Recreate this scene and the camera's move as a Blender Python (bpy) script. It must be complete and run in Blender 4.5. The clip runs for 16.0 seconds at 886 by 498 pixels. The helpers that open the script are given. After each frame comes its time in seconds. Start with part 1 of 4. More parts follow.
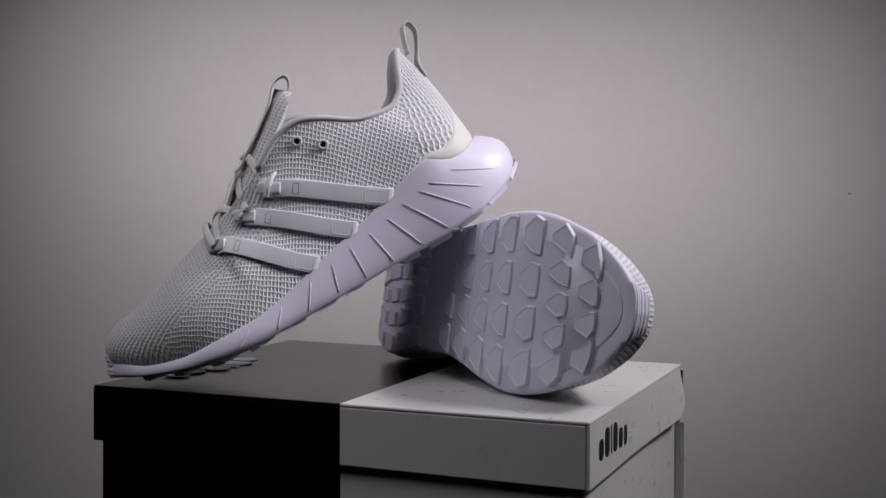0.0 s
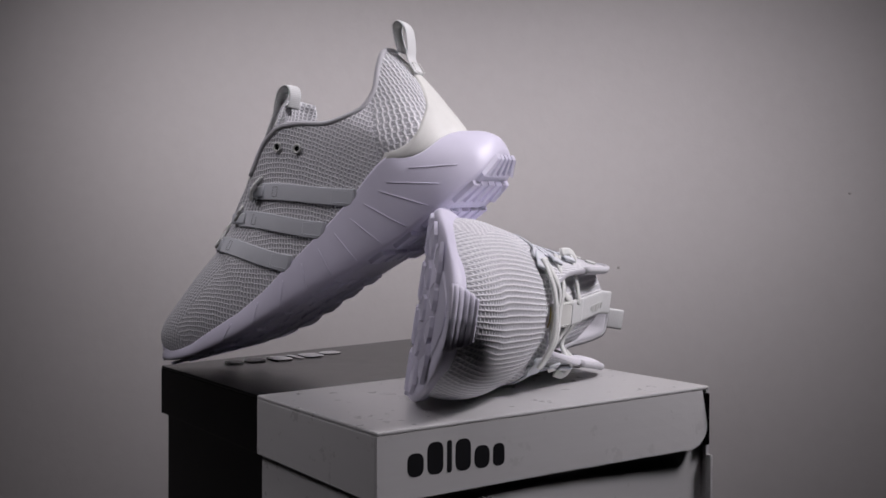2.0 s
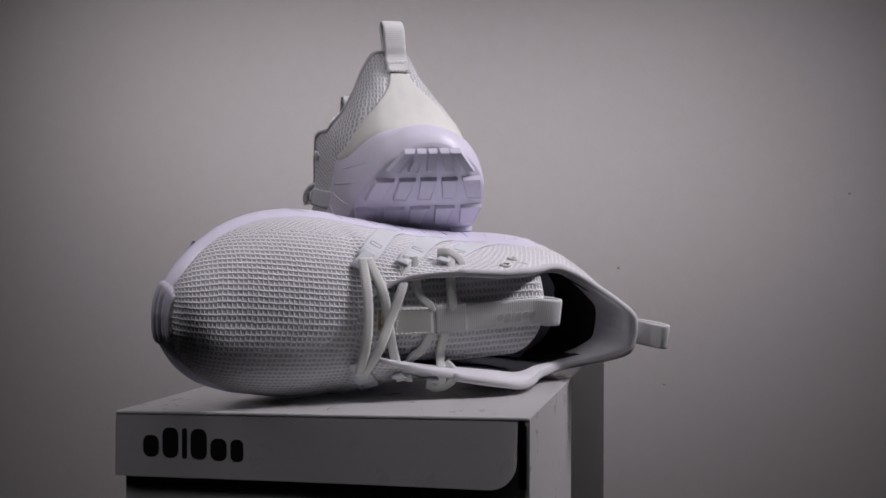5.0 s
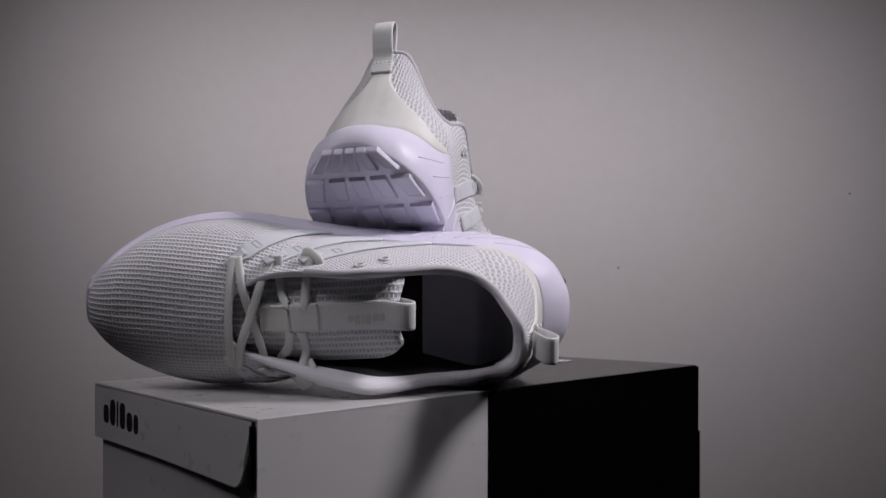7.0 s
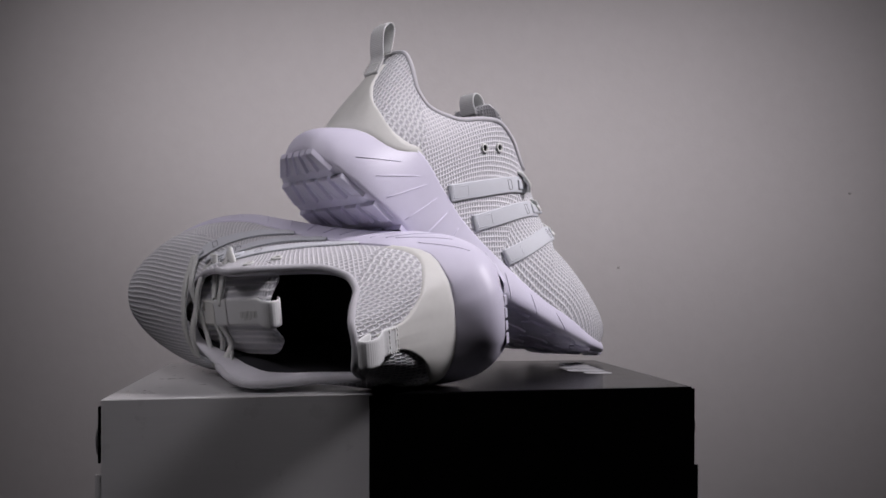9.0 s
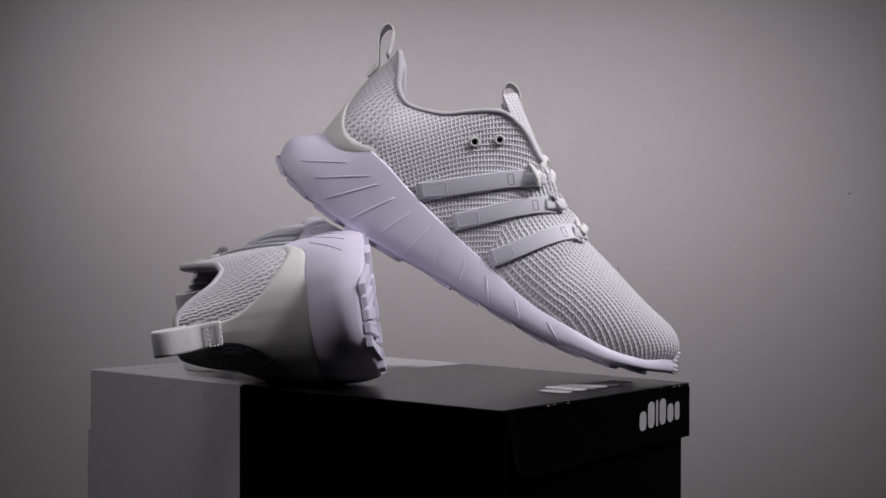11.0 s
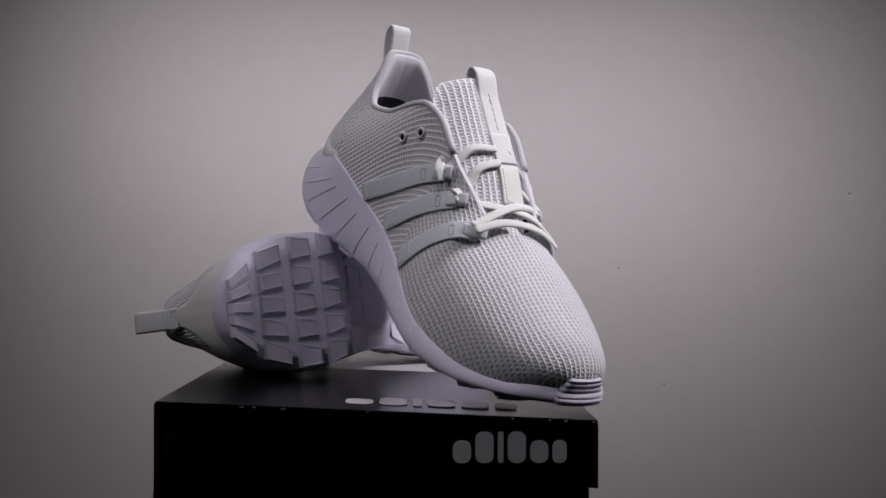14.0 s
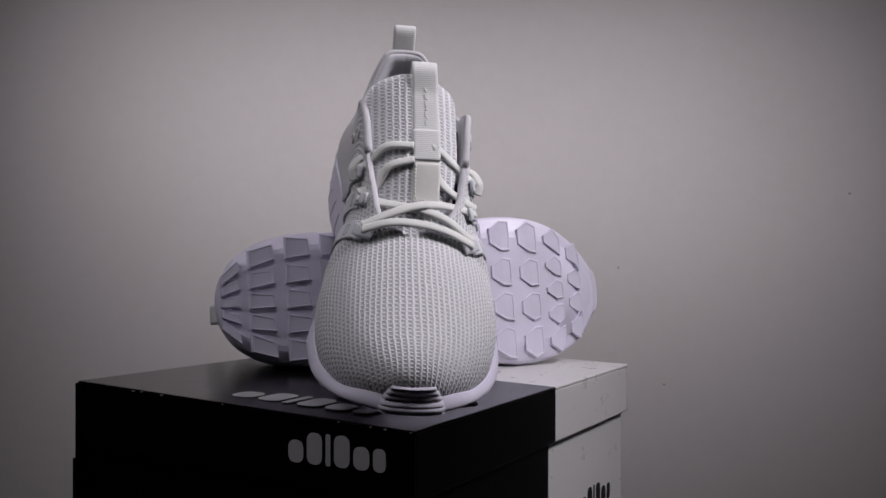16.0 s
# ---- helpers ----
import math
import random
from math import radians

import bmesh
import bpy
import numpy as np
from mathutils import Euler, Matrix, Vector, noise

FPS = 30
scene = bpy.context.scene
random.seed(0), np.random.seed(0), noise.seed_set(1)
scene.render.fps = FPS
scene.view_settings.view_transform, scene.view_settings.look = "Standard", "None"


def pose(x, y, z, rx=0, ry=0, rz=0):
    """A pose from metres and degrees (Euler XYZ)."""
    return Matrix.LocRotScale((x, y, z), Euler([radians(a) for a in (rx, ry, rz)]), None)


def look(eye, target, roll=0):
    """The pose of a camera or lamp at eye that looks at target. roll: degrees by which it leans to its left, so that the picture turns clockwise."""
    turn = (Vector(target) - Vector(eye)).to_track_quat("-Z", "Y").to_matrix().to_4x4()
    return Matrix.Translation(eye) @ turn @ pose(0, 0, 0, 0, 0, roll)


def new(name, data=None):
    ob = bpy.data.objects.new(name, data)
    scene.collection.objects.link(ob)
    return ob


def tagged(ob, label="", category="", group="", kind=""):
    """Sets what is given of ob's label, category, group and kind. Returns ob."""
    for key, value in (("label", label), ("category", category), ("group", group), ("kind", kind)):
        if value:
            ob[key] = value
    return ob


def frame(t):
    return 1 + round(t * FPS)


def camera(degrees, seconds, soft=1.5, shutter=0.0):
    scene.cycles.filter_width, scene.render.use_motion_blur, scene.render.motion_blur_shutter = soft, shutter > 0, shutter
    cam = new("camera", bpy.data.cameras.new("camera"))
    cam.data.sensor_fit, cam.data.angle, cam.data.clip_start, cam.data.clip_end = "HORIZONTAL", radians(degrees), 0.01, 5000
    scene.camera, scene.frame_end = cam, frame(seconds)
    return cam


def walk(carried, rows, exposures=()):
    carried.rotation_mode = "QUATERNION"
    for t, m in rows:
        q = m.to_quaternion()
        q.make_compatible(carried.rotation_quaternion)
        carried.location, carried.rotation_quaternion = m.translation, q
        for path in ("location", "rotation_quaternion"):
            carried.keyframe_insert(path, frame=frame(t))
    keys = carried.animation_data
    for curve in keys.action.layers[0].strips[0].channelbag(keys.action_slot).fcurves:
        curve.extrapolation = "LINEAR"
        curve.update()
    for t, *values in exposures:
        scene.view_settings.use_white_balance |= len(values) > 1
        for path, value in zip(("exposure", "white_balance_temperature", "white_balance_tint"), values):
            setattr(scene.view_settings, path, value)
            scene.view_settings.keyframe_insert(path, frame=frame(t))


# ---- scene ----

from mathutils.bvhtree import BVHTree

# ---------------- camera (stands still) ----------------
TOP = 0.125                      # height of the middle of the box lid over the ground
EYE = (0.0324, -0.7227, TOP + 0.0895)
cam = camera(46.08, 16.0, soft=1.6)
cam_pose = pose(EYE[0], EYE[1], EYE[2], 90 - 0.236, -0.166, 0)
walk(cam, [(0.0, cam_pose), (16.0, cam_pose)], exposures=[(0.0, 0.15), (1.5, 0.18), (2.2, 0.03), (3.5, -0.13), (6.5, -0.07), (9.0, -0.02), (12.5, 0.03), (14.5, 0.08), (16.0, 0.0)])

# ---------------- world, lights, exposure ----------------
world = bpy.data.worlds.new("world")
scene.world = world
world.use_nodes = True
world.node_tree.nodes["Background"].inputs["Color"].default_value = (0.5, 0.5, 0.55, 1)
world.node_tree.nodes["Background"].inputs["Strength"].default_value = 0.0


WALL_Y = 0.62


def area_lamp(name, eye, target, size, power, colour, spread):
    data = bpy.data.lights.new(name, "AREA")
    data.shape, data.size, data.size_y = "RECTANGLE", size[0], size[1]
    data.energy, data.color, data.spread = power, colour, radians(spread)
    ob = new(name, data)
    ob.matrix_world = look(eye, target)
    return ob


TINT = (0.985, 0.925, 1.0)
area_lamp("softbox_right", (0.80, -0.17, 0.95), (0.0, -0.02, 0.20), (0.22, 0.22), 0.83, TINT, 50)
area_lamp("softbox_left", (-0.78, -0.24, 0.93), (0.0, -0.02, 0.22), (0.34, 0.34), 0.21, TINT, 50)
area_lamp("softbox_top", (0.03, -0.42, 1.08), (0.02, -0.02, 0.2), (0.50, 0.40), 0.21, TINT, 50)
area_lamp("backdrop_lamp", (0.0, -0.02, 0.685), (0.068, WALL_Y, 0.290), (0.99, 0.12), 1.05, TINT, 66)

# ---------------- materials ----------------


class Nodes:
    """Short hand for a node material."""

    def __init__(self, name):
        self.mat = bpy.data.materials.new(name)
        self.mat.use_nodes = True
        self.tree = self.mat.node_tree
        self.bsdf = self.tree.nodes["Principled BSDF"]

    def add(self, kind):
        return self.tree.nodes.new(kind)

    def put(self, socket, value):
        if isinstance(value, bpy.types.NodeSocket):
            self.tree.links.new(value, socket)
        else:
            socket.default_value = value

    def math(self, op, a, b=0.0, c=0.0):
        n = self.add("ShaderNodeMath")
        n.operation = op
        for s, v in zip(n.inputs, (a, b, c)):
            self.put(s, v)
        return n.outputs[0]

    def noise(self, scale, detail=3.0, vector=None, rough=0.55):
        n = self.add("ShaderNodeTexNoise")
        n.inputs["Scale"].default_value, n.inputs["Detail"].default_value, n.inputs["Roughness"].default_value = scale, detail, rough
        self.put(n.inputs["Vector"], vector if vector else self.coord("Object"))
        return n.outputs["Fac"]

    def coord(self, which):
        return self.add("ShaderNodeTexCoord").outputs[which]

    def split(self, vector):
        n = self.add("ShaderNodeSeparateXYZ")
        self.put(n.inputs[0], vector)
        return n.outputs

    def ramp(self, fac, *stops):
        n = self.add("ShaderNodeValToRGB")
        el = n.color_ramp.elements
        while len(el) < len(stops):
            el.new(0.5)
        for e, (p, c) in zip(el, stops):
            e.position, e.color = p, (*c, 1)
        self.put(n.inputs[0], fac)
        return n.outputs["Color"]

    def span(self, fac, a, b, c, d):
        n = self.add("ShaderNodeMapRange")
        for s, v in zip(n.inputs, (fac, a, b, c, d)):
            self.put(s, v)
        return n.outputs[0]

    def bump(self, height, distance, strength=1.0):
        n = self.add("ShaderNodeBump")
        n.inputs["Distance"].default_value, n.inputs["Strength"].default_value = distance, strength
        self.put(n.inputs["Height"], height)
        self.put(self.bsdf.inputs["Normal"], n.outputs[0])

    def set(self, **sockets):
        for k, v in sockets.items():
            self.put(self.bsdf.inputs[k.replace("_", " ")], v)
        return self.mat


def plain(name, colour, rough=0.5, spec=0.5, vary=0.06, scale=35.0, grain=900.0, depth=0.0001):
    n = Nodes(name)
    lo = tuple(c * (1 - vary) for c in colour)
    hi = tuple(min(1, c * (1 + vary)) for c in colour)
    fac = n.noise(scale, 4)
    n.bump(n.noise(grain, 2), depth)
    return n.set(Base_Color=n.ramp(fac, (0.3, lo), (0.7, hi)), Roughness=n.span(fac, 0.3, 0.7, rough - 0.05, rough + 0.05), Specular_IOR_Level=spec)


def knit(name, pu, pv, light, dark, turn=0.0, wave=0.0, depth=0.0006, cross=0.6, swap=False, chain=0.38):
    """Knitted mesh: raised cords along u, chained stitch by stitch, over thinner cross threads; pitches in metres."""
    n = Nodes(name)
    u, v, _ = n.split(n.coord("UV"))
    wob = n.math("MULTIPLY", n.math("SUBTRACT", n.noise(150.0, 3), 0.5), 0.0016)
    u, v = n.math("ADD", u, wob), n.math("ADD", v, n.math("MULTIPLY", wob, 0.8))
    if swap:
        u, v = v, u
    if turn:
        c, d = math.cos(radians(turn)), math.sin(radians(turn))
        u, v = n.math("ADD", n.math("MULTIPLY", u, c), n.math("MULTIPLY", v, d)), n.math("SUBTRACT", n.math("MULTIPLY", v, c), n.math("MULTIPLY", u, d))
    if wave:
        v = n.math("ADD", v, n.math("MULTIPLY", n.math("SINE", n.math("MULTIPLY", u, 3.14159 / pu)), wave))
    su = n.math("ABSOLUTE", n.math("SINE", n.math("MULTIPLY", u, 3.14159 / pu)))
    sv = n.math("ABSOLUTE", n.math("SINE", n.math("MULTIPLY", v, 3.14159 / pv)))
    stitch = n.math("ADD", 1.0 - chain, n.math("MULTIPLY", su, chain))
    long_cord = n.math("MULTIPLY", n.math("SUBTRACT", 1.0, n.math("MULTIPLY", n.math("POWER", sv, 1.25), 1.15)), stitch)
    cross_cord = n.math("MULTIPLY", n.math("SUBTRACT", 1.0, n.math("MULTIPLY", n.math("POWER", su, 1.1), 1.2)), cross)
    cords = n.math("MAXIMUM", n.math("MAXIMUM", long_cord, cross_cord), 0.0)
    fibre = n.noise(1800.0, 3, None, 0.7)
    n.bump(n.math("ADD", cords, n.math("MULTIPLY", fibre, 0.30)), depth)
    big = n.span(n.noise(24.0, 3), 0.3, 0.7, 0.90, 1.06)
    thread = n.span(n.noise(420.0, 2), 0.3, 0.7, 0.80, 1.14)
    mid = tuple((a * 0.45 + b * 0.55) for a, b in zip(dark, light))
    col = n.ramp(n.math("MULTIPLY", n.math("MULTIPLY", cords, big), thread), (0.0, dark), (0.28, mid), (0.75, light))
    return n.set(Base_Color=col, Roughness=0.72, Specular_IOR_Level=0.35, Sheen_Weight=0.12)


def webbing(name, colour, pitch, axis=0, depth=0.0003):
    n = Nodes(name)
    uv = n.split(n.coord("UV"))
    s = n.math("ABSOLUTE", n.math("SINE", n.math("MULTIPLY", uv[axis], 3.14159 / pitch)))
    n.bump(n.math("ADD", s, n.math("MULTIPLY", n.noise(2200.0, 2), 0.4)), depth)
    lo = tuple(c * 0.8 for c in colour)
    return n.set(Base_Color=n.ramp(s, (0.0, lo), (0.5, colour)), Roughness=0.7, Specular_IOR_Level=0.3)


def card(name, colour, rough, vary, spec=0.5):
    """Coated shoe-box card: faint fibre streaks and scuffs."""
    n = Nodes(name)
    m = n.add("ShaderNodeMapping")
    m.inputs["Scale"].default_value = (6, 6, 160)
    n.put(m.inputs["Vector"], n.coord("Object"))
    streak = n.noise(4.0, 5, m.outputs[0])
    scuff = n.noise(55.0, 6, None, 0.7)
    fac = n.math("ADD", n.math("MULTIPLY", streak, 0.6), n.math("MULTIPLY", scuff, 0.4))
    lo = tuple(c * (1 - vary) for c in colour)
    n.bump(n.math("ADD", n.noise(700.0, 3), n.math("MULTIPLY", n.noise(18.0, 2), 0.8)), 0.00003)
    return n.set(Base_Color=n.ramp(fac, (0.3, lo), (0.65, colour)), Roughness=n.span(scuff, 0.35, 0.7, rough, rough + 0.04), Specular_IOR_Level=spec)


def plaster(name):
    n = Nodes(name)
    fac = n.noise(1.6, 5, None, 0.6)
    fine = n.noise(60.0, 5, None, 0.6)
    n.bump(n.math("ADD", fine, n.math("MULTIPLY", n.noise(9.0, 3), 1.6)), 0.00045)
    mix = n.math("ADD", n.math("MULTIPLY", fac, 0.7), n.math("MULTIPLY", fine, 0.3))
    return n.set(Base_Color=n.ramp(mix, (0.3, (0.60, 0.575, 0.56)), (0.7, (0.66, 0.635, 0.62))), Roughness=0.85, Specular_IOR_Level=0.25)


FOAM = plain("midsole_foam", (0.74, 0.715, 0.84), 0.42, 0.45, 0.035, 28.0, 1500.0, 0.00005)
BUMPER = webbing("toe_bumper_rubber", (0.70, 0.68, 0.78), 0.0010, 0, 0.00005)
RUBBER = plain("outsole_rubber", (0.70, 0.68, 0.80), 0.45, 0.45, 0.06, 40.0, 1200.0, 0.00008)
KNIT_GRID = knit("knit_grid", 0.0027, 0.0040, (0.87, 0.87, 0.885), (0.52, 0.52, 0.555), wave=0.00010, depth=0.0007, cross=0.62, chain=0.3)
KNIT_SIDE = knit("knit_side", 0.0026, 0.0026, (0.84, 0.835, 0.855), (0.55, 0.545, 0.58), turn=45.0, depth=0.0005, cross=1.0, chain=0.0)
KNIT_HEEL = knit("knit_heel", 0.0034, 0.0040, (0.88, 0.88, 0.89), (0.48, 0.48, 0.51), turn=14.0, wave=0.0004, depth=0.0009, cross=0.45, swap=True)
KNIT_FINE = plain("collar_binding", (0.60, 0.595, 0.62), 0.8, 0.2, 0.05, 60.0, 2600.0, 0.00012)
INSOLE_SHADE = plain("insole_shade", (0.05, 0.05, 0.055), 0.9, 0.2, 0.15, 60.0, 1400.0, 0.0002)
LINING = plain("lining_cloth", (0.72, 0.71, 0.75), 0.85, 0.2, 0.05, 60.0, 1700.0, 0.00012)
LINING_SHADE = plain("lining_shade", (0.035, 0.035, 0.04), 0.9, 0.2, 0.12, 60.0, 1400.0, 0.0002)
STRIPE = plain("stripe_film", (0.68, 0.70, 0.735), 0.52, 0.4, 0.03, 50.0, 900.0, 0.00004)
LEATHER = plain("heel_synthetic", (0.74, 0.74, 0.70), 0.5, 0.4, 0.05, 60.0, 1600.0, 0.00004)
STRIPE_EDGE = plain("stripe_groove", (0.33, 0.335, 0.36), 0.7, 0.2)
LACE = webbing("lace_cord", (0.78, 0.79, 0.76), 0.0009, 0, 0.00006)
TAPE = webbing("webbing_tape", (0.78, 0.79, 0.78), 0.0013, 0, 0.00007)
CARD_WHITE = card("card_white", (0.61, 0.605, 0.60), 0.27, 0.035)
CARD_BLACK = card("card_black", (0.0022, 0.0022, 0.0025), 0.22, 0.4, 0.20)
CARD_RAW = plain("card_edge", (0.34, 0.31, 0.28), 0.8, 0.2, 0.1, 80.0)
INK_BLACK = plain("ink_black", (0.012, 0.012, 0.014), 0.45, 0.4, 0.1)
INK_SILVER = plain("ink_silver", (0.46, 0.46, 0.47), 0.4, 0.5, 0.05)
WALL = plaster("wall_plaster")
DARK_WALL = plain("low_bounce_wall", (0.022, 0.0215, 0.0215), 0.85, 0.2, 0.1, 3.0, 80.0, 0.0005)
FLOOR = plain("floor_grey", (0.022, 0.021, 0.020), 0.7, 0.3, 0.15, 6.0, 200.0, 0.0004)
GLUE = plain("glue_yellow", (0.45, 0.36, 0.12), 0.5, 0.4, 0.3, 300.0)
SPECK = plain("wall_speck", (0.50, 0.47, 0.45), 0.8, 0.2, 0.2, 200.0)

# ---------------- mesh helpers ----------------


def mesh_of(name, verts, faces, mats, face_mats=None, uvs=None, smooth=True):
    me = bpy.data.meshes.new(name)
    me.from_pydata([tuple(v) for v in verts], [], faces)
    for m in mats:
        me.materials.append(m)
    if face_mats is not None:
        me.polygons.foreach_set("material_index", list(face_mats))
    if uvs is not None:
        layer = me.uv_layers.new(name="UVMap")
        for loop in me.loops:
            layer.data[loop.index].uv = uvs[loop.vertex_index]
    if smooth:
        me.polygons.foreach_set("use_smooth", [True] * len(me.polygons))
    me.validate()
    bm = bmesh.new()
    bm.from_mesh(me)
    bmesh.ops.recalc_face_normals(bm, faces=bm.faces)
    bm.to_mesh(me)
    bm.free()
    me.update()
    return me


def part(name, me, parent, label=""):
    ob = new(name, me)
    ob.parent = parent
    if label:
        ob["label"] = label
    return ob


def interp(x, table):
    """Smooth (monotone cubic) reading of a table of pairs."""
    xs = [a for a, _ in table]
    ys = [b for _, b in table]
    if x <= xs[0]:
        return ys[0]
    if x >= xs[-1]:
        return ys[-1]
    i = max(k for k in range(len(xs) - 1) if xs[k] <= x)

    def slope(k):
        if k <= 0 or k >= len(xs) - 1:
            j = min(max(k, 1), len(xs) - 1)
            return (ys[j] - ys[j - 1]) / (xs[j] - xs[j - 1])
        a = (ys[k] - ys[k - 1]) / (xs[k] - xs[k - 1])
        b = (ys[k + 1] - ys[k]) / (xs[k + 1] - xs[k])
        return 0.0 if a * b <= 0 else 2 * a * b / (a + b)
    h = xs[i + 1] - xs[i]
    s = (x - xs[i]) / h
    m0, m1 = slope(i) * h, slope(i + 1) * h
    return ys[i] * (2 * s ** 3 - 3 * s ** 2 + 1) + m0 * (s ** 3 - 2 * s ** 2 + s) + ys[i + 1] * (3 * s ** 2 - 2 * s ** 3) + m1 * (s ** 3 - s ** 2)


def spline(points, n):
    """n points along a Catmull-Rom curve through the given ones, evenly spaced."""
    P = [Vector(p) for p in points]
    P = [2 * P[0] - P[1]] + P + [2 * P[-1] - P[-2]]
    dense = []
    for i in range(1, len(P) - 2):
        for k in range(24):
            t = k / 24
            a, b, c, d = P[i - 1:i + 3]
            dense.append(0.5 * ((2 * b) + (c - a) * t + (2 * a - 5 * b + 4 * c - d) * t * t + (3 * b - a - 3 * c + d) * t ** 3))
    dense.append(P[-2])
    run = [0.0]
    for a, b in zip(dense, dense[1:]):
        run.append(run[-1] + (b - a).length)
    out, j = [], 0
    for k in range(n):
        s = run[-1] * k / (n - 1)
        while j < len(run) - 2 and run[j + 1] < s:
            j += 1
        f = (s - run[j]) / max(1e-9, run[j + 1] - run[j])
        out.append(dense[j].lerp(dense[j + 1], min(1, max(0, f))))
    return out


def sweep(path, width, thick, ups, sides=10, closed=False, square=2.6):
    """Verts, faces and uvs of a band or cord with a rounded flat section along a path; ups: the way its flat face looks."""
    V, F, U = [], [], []
    n, run = len(path), 0.0
    for i, p in enumerate(path):
        a, b = path[max(0, i - 1)], path[min(n - 1, i + 1)]
        if closed:
            a, b = path[i - 1], path[(i + 1) % n]
        t = (b - a).normalized()
        up = ups[i] if isinstance(ups, list) else Vector(ups)
        side = t.cross(up).normalized()
        up2 = side.cross(t).normalized()
        w = width[i] if isinstance(width, list) else width
        if i:
            run += (p - path[i - 1]).length
        for k in range(sides):
            ang = 2 * math.pi * k / sides
            c, s = math.cos(ang), math.sin(ang)
            V.append(p + side * (w / 2 * math.copysign(abs(c) ** (2 / square), c)) + up2 * (thick / 2 * math.copysign(abs(s) ** (2 / square), s)))
            U.append((run, w * c / 2))
    m = n if closed else n - 1
    for i in range(m):
        for k in range(sides):
            F.append((i * sides + k, i * sides + (k + 1) % sides, ((i + 1) % n) * sides + (k + 1) % sides, ((i + 1) % n) * sides + k))
    if not closed:
        F.append(tuple(range(sides)))
        F.append(tuple((n - 1) * sides + k for k in range(sides)))
    return V, F, U


def swept(name, path, width, thick, ups, mat, sides=10, closed=False, square=2.6):
    V, F, U = sweep(path, width, thick, ups, sides, closed, square)
    return mesh_of(name, V, F, [mat], None, U)


def slab(name, x0, x1, y0, y1, z0, z1, mats, bevel=0.0):
    """A board with bevelled edges."""
    bm = bmesh.new()
    bmesh.ops.create_cube(bm, size=1.0)
    for v in bm.verts:
        v.co = Vector((x0 + (v.co.x + 0.5) * (x1 - x0), y0 + (v.co.y + 0.5) * (y1 - y0), z0 + (v.co.z + 0.5) * (z1 - z0)))
    if bevel:
        bmesh.ops.bevel(bm, geom=bm.edges[:], offset=bevel, segments=2, affect="EDGES", profile=0.5)
    me = bpy.data.meshes.new(name)
    bm.to_mesh(me)
    bm.free()
    for m in mats:
        me.materials.append(m)
    return me


def grid_faces(n, m, base=0):
    return [(base + i * m + k, base + i * m + k + 1, base + (i + 1) * m + k + 1, base + (i + 1) * m + k) for i in range(n - 1) for k in range(m - 1)]


# ---------------- setting ----------------
def room_panel(name, x0, x1, y0, y1, z0, z1, mat, label, category):
    ob = new(name, slab(name, x0, x1, y0, y1, z0, z1, [mat]))
    return tagged(ob, label, category, kind="structure")


FL = -0.74
room_panel("wall_north", -2.4, 2.4, WALL_Y, WALL_Y + 0.12, FL, 2.0, WALL, "plain warm grey painted wall with faint marks", "wall")
# unseen sides, floor and ceiling close the room; near black to keep bounce low
room_panel("wall_south", -2.4, 2.4, -2.62, -2.5, FL, 2.0, DARK_WALL, "plain dark wall behind the camera", "wall")
room_panel("wall_east", 2.4, 2.52, -2.5, WALL_Y, FL, 2.0, DARK_WALL, "plain dark side wall", "wall")
room_panel("wall_west", -2.52, -2.4, -2.5, WALL_Y, FL, 2.0, DARK_WALL, "plain dark side wall", "wall")
room_panel("floor", -2.52, 2.52, -2.62, WALL_Y + 0.12, FL - 0.1, FL, FLOOR, "dark grey matt floor", "floor")
room_panel("ceiling", -2.52, 2.52, -2.62, WALL_Y + 0.12, 2.0, 2.1, DARK_WALL, "plain dark ceiling", "ceiling")


def round_form(name, profile, mat, n=48):
    """A turned form from (radius, height) pairs."""
    V = [(r * math.cos(2 * math.pi * k / n), r * math.sin(2 * math.pi * k / n), z) for r, z in profile for k in range(n)]
    F = [(j * n + k, j * n + (k + 1) % n, (j + 1) * n + (k + 1) % n, (j + 1) * n + k) for j in range(len(profile) - 1) for k in range(n)]
    F += [tuple(range(n)), tuple((len(profile) - 1) * n + k for k in range(n))]
    return mesh_of(name, V, F, [mat], smooth=False)


stand = tagged(new("round_stand"), "plain dark round stand under the shoe box", "stand")
part("base", round_form("base", [(0.18, FL), (0.18, FL + 0.02), (0.16, FL + 0.03)], FLOOR), stand)
part("column", round_form("column", [(0.03, FL + 0.03), (0.03, -0.02)], FLOOR), stand)
part("plate", round_form("plate", [(0.145, -0.02), (0.15, -0.016), (0.15, -0.003), (0.148, 0.0)], FLOOR), stand)

# ---------------- shoe box ----------------
BX0, BX1, BY0, BY1 = -0.1685, 0.1715, -0.1110, 0.1250   # lid, seen from above
SEAM = 0.0195
LID_A, LID_B = TOP - 0.0043, TOP + 0.0043               # the lid slopes a little
FLANGE = 0.0365


